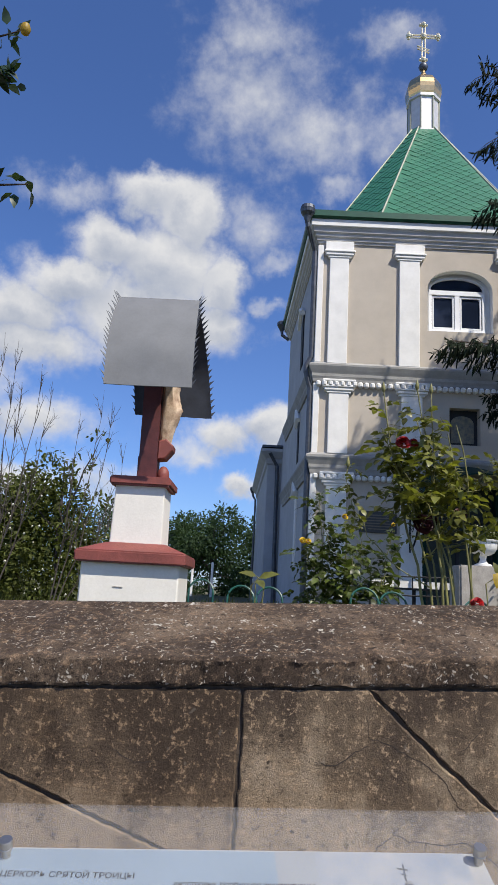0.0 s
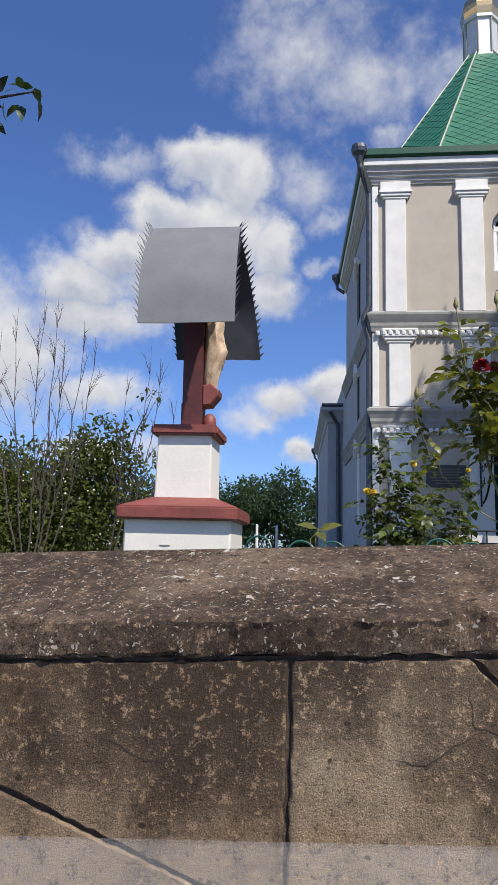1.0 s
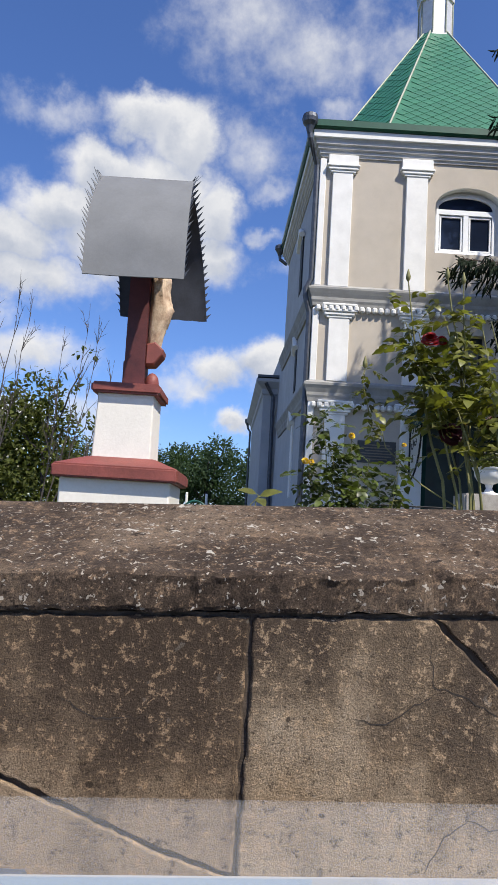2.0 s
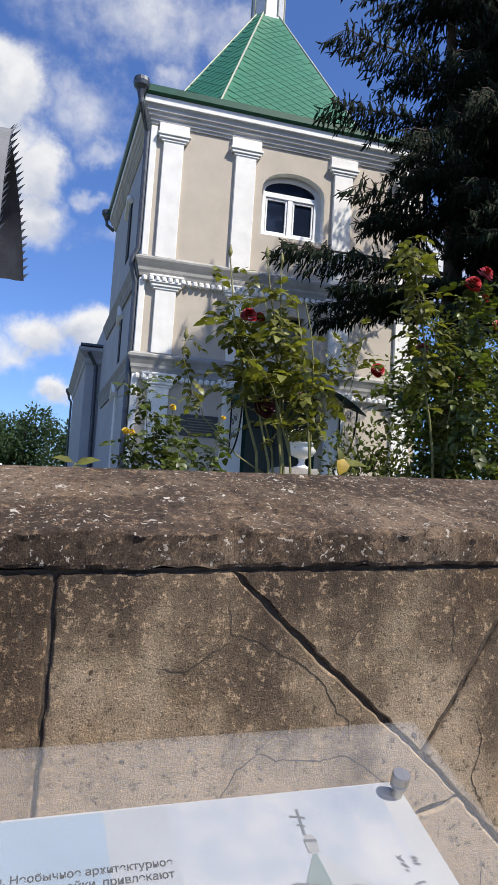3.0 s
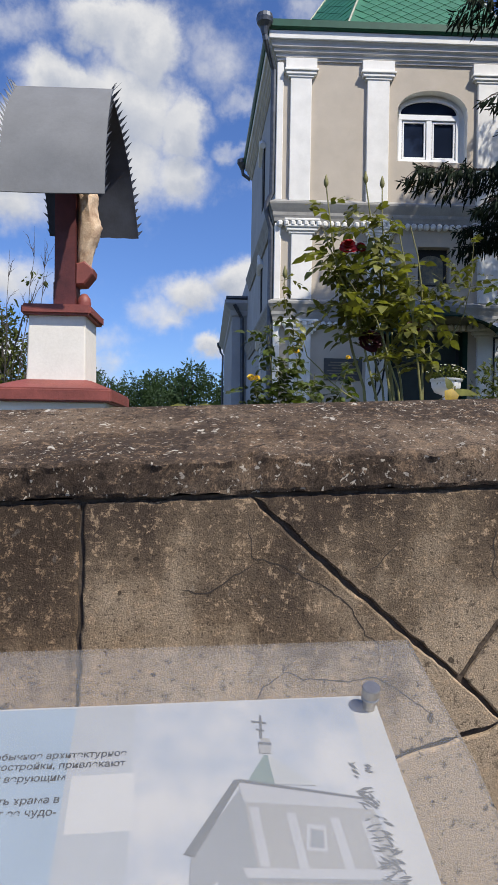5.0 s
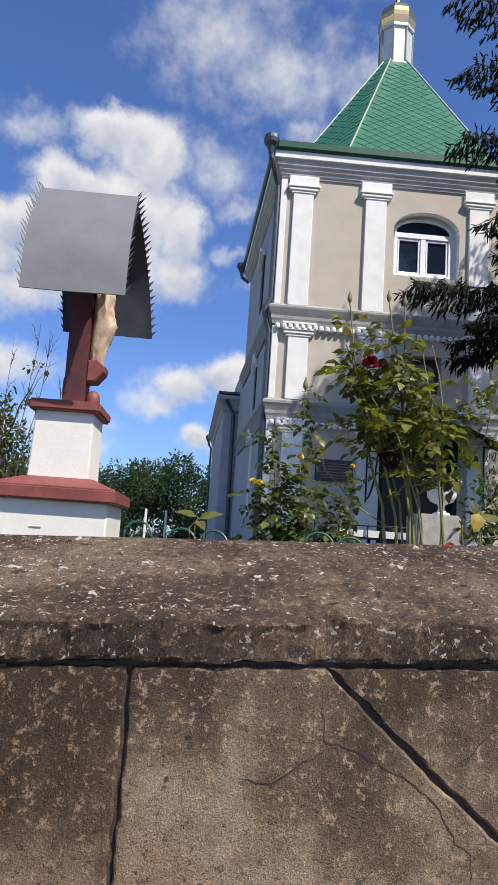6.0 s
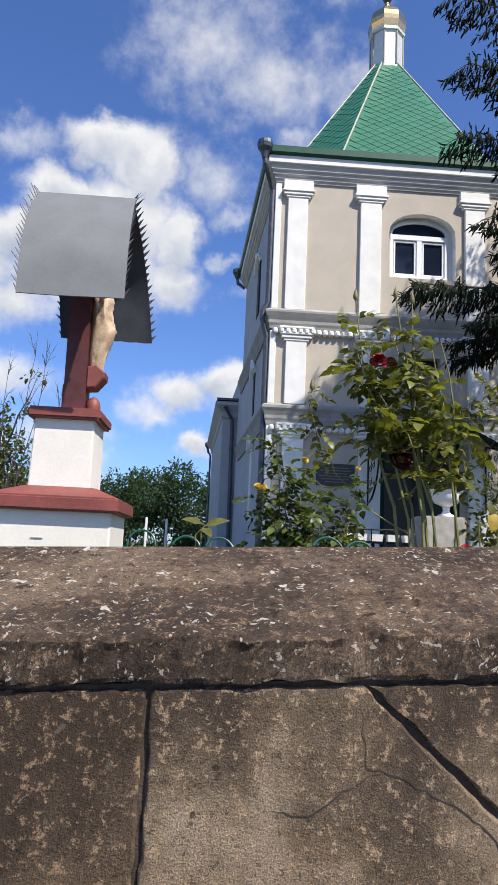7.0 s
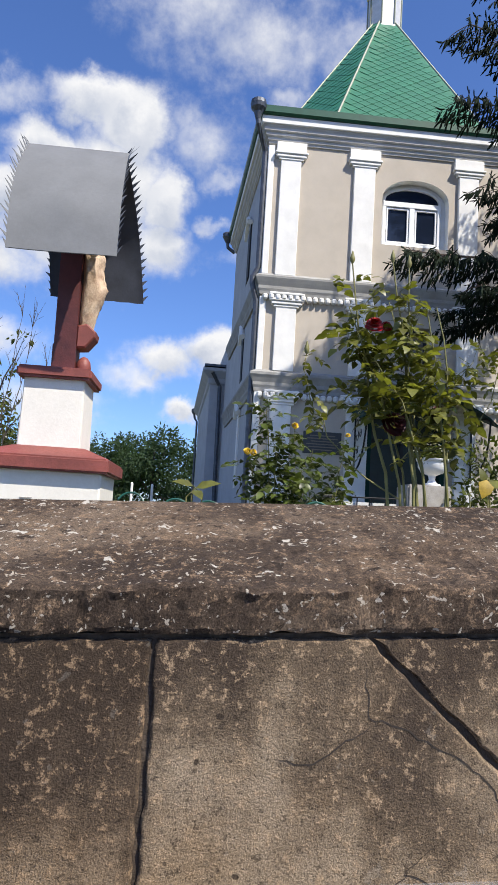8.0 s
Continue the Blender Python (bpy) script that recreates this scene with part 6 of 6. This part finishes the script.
def leafy(name, label, category, at, balls, count, L, W, mat, stems, seed, stem_mat=None, blossoms=0, group=""):
    rnd = random.Random(seed)
    t = thing(name, at, label, category, group)
    bm = bmesh.new()
    for a, b, r in stems:
        tube(bent(a, b, (rnd.uniform(-0.1, 0.1), 0, 0), 6, 0.03, rnd), [r * (1 - 0.75 * i / 6) for i in range(7)], 6, bm)
    part("trunk", bm, stem_mat or M_STEM_B, t)
    v, f = leaf_cloud(balls, count, rnd, L, W)
    data_part("crown", v, f, mat, t)
    if blossoms:
        bm = bmesh.new()
        for _ in range(blossoms):
            c = rnd.choice(balls)
            u = unit(rnd)
            u.y = -abs(u.y)
            p = Vector(c[:3]) + Vector((u.x * c[3], u.y * c[4], u.z * c[5])) * rnd.uniform(0.95, 1.08)
            r = rnd.uniform(0.008, 0.018)
            join(bm, lathe([(0.002, p.z - r), (r, p.z), (0.002, p.z + r)], p.x, p.y, 5))
        tagged(part("blossoms", bm, M_BLOSSOM, t, "small white blossom clusters"), kind="stuff")
    return t


rs = random.Random(31)
balls = [(-3.9, 9.4, 1.9, 0.9, 0.8, 0.95), (-3.2, 9.2, 1.75, 0.8, 0.7, 0.95), (-2.45, 9.2, 1.7, 0.7, 0.7, 0.95), (-2.0, 9.3, 1.5, 0.5, 0.6, 0.85), (-2.75, 9.5, 2.2, 0.5, 0.5, 0.7), (-4.6, 9.3, 1.9, 0.9, 0.8, 1.1), (-5.6, 9.4, 2.0, 1.0, 0.9, 1.2)]
settle(leafy("hedge_shrub", "dense green flowering shrub with small white blossoms", "shrub", (-3.2, 9.4, G), balls, 44000, 0.064, 0.030, M_BUSH, [((-3.2 + rs.uniform(-1.2, 1.2), 9.4, G), (-3.2 + rs.uniform(-1.6, 1.2), 9.3, 2.5), 0.02) for _ in range(14)], 32, blossoms=300), 1.0100, -0.022, -0.116)
balls = [(-2.35, 9.0, 2.75, 0.30, 0.25, 0.30), (-2.60, 9.0, 2.55, 0.25, 0.25, 0.30), (-2.15, 9.0, 2.50, 0.30, 0.25, 0.25), (-1.72, 8.6, 3.18, 0.16, 0.10, 0.06), (-1.75, 8.8, 2.45, 0.22, 0.15, 0.10), (-1.95, 8.8, 2.85, 0.14, 0.12, 0.12)]
settle(leafy("young_tree", "thin young fruit tree with sparse leaves", "tree", (-2.2, 9.0, G), balls, 1300, 0.065, 0.03, M_BUSH, [((-2.2, 9.0, G), (-2.2, 9.0, 2.9), 0.03), ((-2.2, 9.0, 2.0), (-1.72, 8.7, 3.2), 0.016), ((-2.2, 9.0, 1.9), (-1.7, 8.8, 2.5), 0.014), ((-2.2, 9.0, 2.1), (-2.65, 9.0, 2.8), 0.014)], 33), 1.0100, -0.012, -0.116)


def bare_shrub(at, tops, seed, label):
    rnd = random.Random(seed)
    t = thing("bare_shrub", at, label, "shrub", "leafless shrubs")
    for b in tops:
        bm = bmesh.new()
        line = bent(at, b, (0.25 * (b[0] - at[0]), 0, -0.05), 9, 0.02, rnd)
        tube(line, [0.009 * (1 - 0.85 * i / 9) for i in range(10)], 5, bm)
        for i in range(3, 9):
            for _ in range(rnd.choice((1, 2, 3))):
                p = line[i]
                d = ((line[i] - line[i - 1]).normalized() + 0.55 * unit(rnd) + Vector((0, 0, 0.25))).normalized()
                L = rnd.uniform(0.2, 0.55) * (1.2 - i / 12)
                q = bent(p, p + d * L, (0, 0, 0.02), 4, 0.008, rnd)
                tube(q, [0.0034, 0.003, 0.0024, 0.0018, 0.0010], 4, bm)
                for j in (1, 2, 3):
                    d2 = (d + 0.7 * unit(rnd)).normalized()
                    tube([q[j], q[j] + d2 * L * 0.35], [0.0022, 0.001], 3, bm)
        part("stem", bm, M_STEM_B, t)
    settle(t, 0.998, 0.016, -0.095)


bare_shrub((-2.30, 7.0, G), [(-2.22, 7.0, 3.75), (-2.00, 7.1, 3.55), (-2.55, 6.9, 3.60), (-2.74, 7.0, 3.45), (-2.10, 6.9, 3.30), (-1.85, 7.0, 3.35), (-2.40, 7.1, 3.85)], 41, "leafless grey shrub with many thin upright twigs")
bare_shrub((-1.98, 8.0, G), [(-1.49, 8.0, 3.45), (-1.62, 8.1, 3.60), (-1.30, 8.0, 3.0), (-1.80, 7.9, 3.3), (-1.40, 8.0, 2.75)], 42, "leafless grey shrub with many thin upright twigs")

# trees far behind, and low growth along the far fence
for i, (x, y, r, h) in enumerate(((-1.8, 35.0, 1.9, 5.2), (-3.9, 38.0, 1.7, 4.7), (0.6, 39.0, 2.0, 5.0), (-6.2, 40.0, 2.2, 5.4), (-9.5, 42.0, 2.6, 6.0), (-13.5, 40.0, 2.8, 6.6), (-18.0, 42.0, 3.2, 7.2))):
    rr = random.Random(50 + i)
    balls = [(x + rr.uniform(-0.9, 0.9) * r, y + rr.uniform(-0.6, 0.6) * r, YARD + h * rr.uniform(0.06, 0.86), r * rr.uniform(0.30, 0.55), r * rr.uniform(0.3, 0.5), h * rr.uniform(0.09, 0.17)) for _ in range(22)]
    balls.append((x, y, YARD + h * 0.5, r * 0.6, r * 0.5, h * 0.3))
    stems = [((x, y, YARD), (x, y, YARD + h * 0.8), 0.14)] + [((x, y, YARD + h * 0.3), b[:3], 0.05) for b in balls[:8]]
    leafy("acacia_tree", "far green acacia tree with an airy uneven crown", "tree", (x, y, YARD), balls, 8000, 0.19, 0.08, M_FARLEAF, stems, 60 + i, group="far trees").location += Vector((-0.1, 0, -0.42))


def spruce_shrub_row():
    """Dark shrubs beyond the roses, by the church's far corner."""
    rr = random.Random(71)
    balls = [(3.9 + 0.8 * i + rr.uniform(-0.2, 0.2), 9.0 + rr.uniform(-0.4, 0.4), 1.6 + 0.14 * i + (0.9 if i > 0 else 0) + rr.uniform(-0.1, 0.4), 0.75, 0.6, 1.0) for i in range(7)]
    leafy("garden_shrub", "dark green garden shrub behind the roses", "shrub", (5.2, 9.0, G), balls, 22000, 0.08, 0.038, M_BUSH, [((5.2, 9, G), (5.3, 9, 2.2), 0.03), ((4.6, 9, G), (4.4, 9, 2.0), 0.03)], 72)


spruce_shrub_row()


def fruit_branch():
    """An overhanging branch of a fruit tree that stands beyond the wall."""
    rnd = random.Random(81)
    t = thing("fruit_tree", (-3.0, 4.2, G), "fruit tree with a dark leafy branch overhanging the yard", "tree")
    bm = tube(bent((-3.0, 4.2, G), (-2.9, 4.1, 3.3), (0.05, 0, 0), 8, 0.03, rnd), [0.10 * (1 - 0.5 * i / 8) for i in range(9)], 10)
    part("trunk", bm, M_BARK, t, smooth=True)
    bm = bmesh.new()
    spots = []
    arms = [((-2.9, 4.1, 3.3), (-1.06, 3.62, 3.40), (0, 0, 0.12)), ((-2.9, 4.1, 3.3), (-1.20, 3.60, 4.25), (0, 0, 0.25)), ((-2.0, 3.85, 3.45), (-1.25, 3.62, 3.30), (0, 0, 0.1)), ((-2.9, 4.1, 3.2), (-3.4, 4.4, 4.6), (0, 0, 0.2)), ((-1.7, 3.8, 3.95), (-1.20, 3.58, 3.95), (0, 0, 0.1))]
    for a, b, s in arms:
        line = bent(a, b, s, 9, 0.02, rnd)
        tube(line, [0.03 * (1 - 0.88 * i / 9) for i in range(10)], 6, bm)
        for i in range(4, 10):
            for _ in range(6 if i < 7 else 11):
                spots.append((line[i].lerp(line[i - 1], rnd.random()) + unit(rnd) * 0.045, unit(rnd)))
    part("limbs", bm, M_BARK, t)
    P = [p[:] for p, _ in spots]
    D = [(d + Vector((0.35, 0, -0.5)))[:] for _, d in spots]
    N = [(unit(rnd) + Vector((0, 0, 0.6)))[:] for _ in spots]
    k = np.array([rnd.uniform(0.8, 1.2) for _ in spots])
    v, f = leaves(P, D, N, 0.085 * k, 0.042 * k, 0.15)
    data_part("foliage", v, f, M_APPLE, t, smooth=True)
    part("fruit", lathe([(0.004, 4.20), (0.02, 4.21), (0.027, 4.235), (0.02, 4.26), (0.005, 4.265)], -1.16, 3.57, 12), M_LEAF_Y, t, "small yellow-green fruit", smooth=True)
    settle(t, 0.9470, 0.186, -0.069)


fruit_branch()


# ---- small things in the yard ----
def build_vase():
    p = thing("stone_plinth", (2.81, 9.15, YARD), "rough grey stone plinth carrying a vase", "plinth")
    part("plinth_body", box(2.556, 3.062, 8.95, 9.40, YARD - 0.02, 1.852, 0.02, seg=2), M_STONE, p)
    v = thing("garden_vase", (2.895, 9.15, 1.852), "white footed garden vase planted with small flowers", "vase")
    part("bowl", lathe([(0.10, 1.850), (0.10, 1.875), (0.055, 1.890), (0.035, 1.930), (0.045, 1.975), (0.13, 2.010), (0.165, 2.070), (0.170, 2.130), (0.185, 2.140), (0.190, 2.165), (0.175, 2.168), (0.15, 2.120), (0.02, 2.110)], 2.895, 9.15, 28), M_WHITE, v, smooth=True)
    rnd = random.Random(91)
    vv, f = leaf_cloud([(2.895, 9.15, 2.210, 0.20, 0.18, 0.10)], 420, rnd, 0.05, 0.022)
    data_part("flower_leaves", vv, f, M_BUSH, v)
    bm = bmesh.new()
    for _ in range(34):
        u = unit(rnd)
        q = Vector((2.895 + u.x * 0.23, 9.15 - abs(u.y) * 0.2, 2.23 + abs(u.z) * 0.11))
        join(bm, lathe([(0.002, q.z - 0.004), (0.013, q.z), (0.002, q.z + 0.006)], q.x, q.y, 6))
    tagged(part("flower_heads", bm, M_BLOSSOM, v, "tiny white flowers"), kind="stuff")


def build_rail():
    r = thing("iron_rail", (2.4, 11.0, YARD), "low dark iron railing in front of the church", "railing")
    for z in (1.73, 1.46):
        part("rail", tube([(1.86, 11.0, z), (3.30, 11.0, z + 0.02)], 0.012, 6), M_IRON, r)
    for i in range(8):
        x = 1.86 + i * 0.205
        part("post", tube([(x, 11.0, YARD), (x, 11.0, 1.745)], 0.010, 6), M_IRON, r)
    t = thing("long_shelf", (2.4, 11.2, YARD), "narrow dark shelf with flower boxes behind the railing", "shelf")
    part("board", box(1.84, 3.24, 11.1, 11.35, 1.55, 1.58, 0.005), M_DARK, t)
    for x in (1.90, 2.55, 3.18):
        part("leg", box(x - 0.02, x + 0.02, 11.2, 11.24, YARD - 0.01, 1.55), M_IRON, t)
    for i, x in enumerate((1.90, 2.072, 2.28, 2.51, 2.74, 2.98)):
        w = thing("flower_box", (x + 0.08, 11.2, 1.58), "small plain white flower box on a dark shelf", "flower box", "row of flower boxes")
        bm = bmesh.new()
        lo = [(x + 0.012, 11.14), (x + 0.158, 11.14), (x + 0.158, 11.29), (x + 0.012, 11.29)]
        hi = [(x, 11.13), (x + 0.17, 11.13), (x + 0.17, 11.30), (x, 11.30)]
        a, b = ([bm.verts.new((*q, z)) for q in pts] for pts, z in ((lo, 1.58), (hi, 1.68)))
        for k in range(4):
            bm.faces.new((a[k], a[(k + 1) % 4], b[(k + 1) % 4], b[k]))
        bm.faces.new(a[::-1]), bm.faces.new(b)
        part("box_body", bm, M_WHITE, w)


def hoop(x, y, r, h, tilt=0.0):
    g = thing("border_hoop", (x, y, YARD), "green painted wire border hoop in the soil", "border hoop", "border hoops")
    pts = [(x - r, y, YARD), (x - r, y, YARD + h - r)] + [(x - r * math.cos(a), y + tilt * math.sin(a), YARD + h - r + r * math.sin(a)) for a in np.linspace(0.2, math.pi - 0.2, 11)] + [(x + r, y, YARD + h - r), (x + r, y, YARD)]
    part("wire", tube(pts, 0.007, 6), M_HOOP, g)
    settle(g, 0.976, 0.02, -0.06)


def build_bench_post():
    f = thing("fence_post", (-2.4, 30.0, YARD), "white painted concrete fence post far off", "fence post", "far fence posts")
    part("post_shaft", box(-2.46, -2.36, 29.9, 30.0, YARD - 0.02, 2.45, 0.02), M_WHITE, f)
    copy_thing(f, Matrix.Translation((-1.6, 30.5, YARD)))


build_vase()
build_rail()
for x, y, h in ((0.80, 5.0, 0.555), (0.98, 5.05, 0.54), (0.06, 5.2, 0.53), (0.24, 5.25, 0.53), (-0.22, 5.6, 0.56), (1.5, 5.1, 0.52)):
    hoop(x, y, 0.085, h, 0.03)
build_bench_post()


def yard_grass():
    rnd = random.Random(95)
    P, D, N = [], [], []
    for _ in range(5200):
        x, d = rnd.uniform(-6, 6), rnd.uniform(0.55, 9) 
        p = at_wall(x, d, YARD - 0.01)
        P.append(p[:]), D.append((rnd.uniform(-0.5, 0.5), rnd.uniform(-0.5, 0.5), 1)), N.append((rnd.uniform(-1, 1), rnd.uniform(-1, 1), 0.1))
    L = np.array([rnd.uniform(0.12, 0.38) for _ in P])
    v, f = leaves(P, D, N, L, 0.012, 0.1)
    ob = data_part("grass", v, f, M_BUSH)
    tagged(ob, "uneven green grass behind the wall", "grass", kind="stuff")


yard_grass()
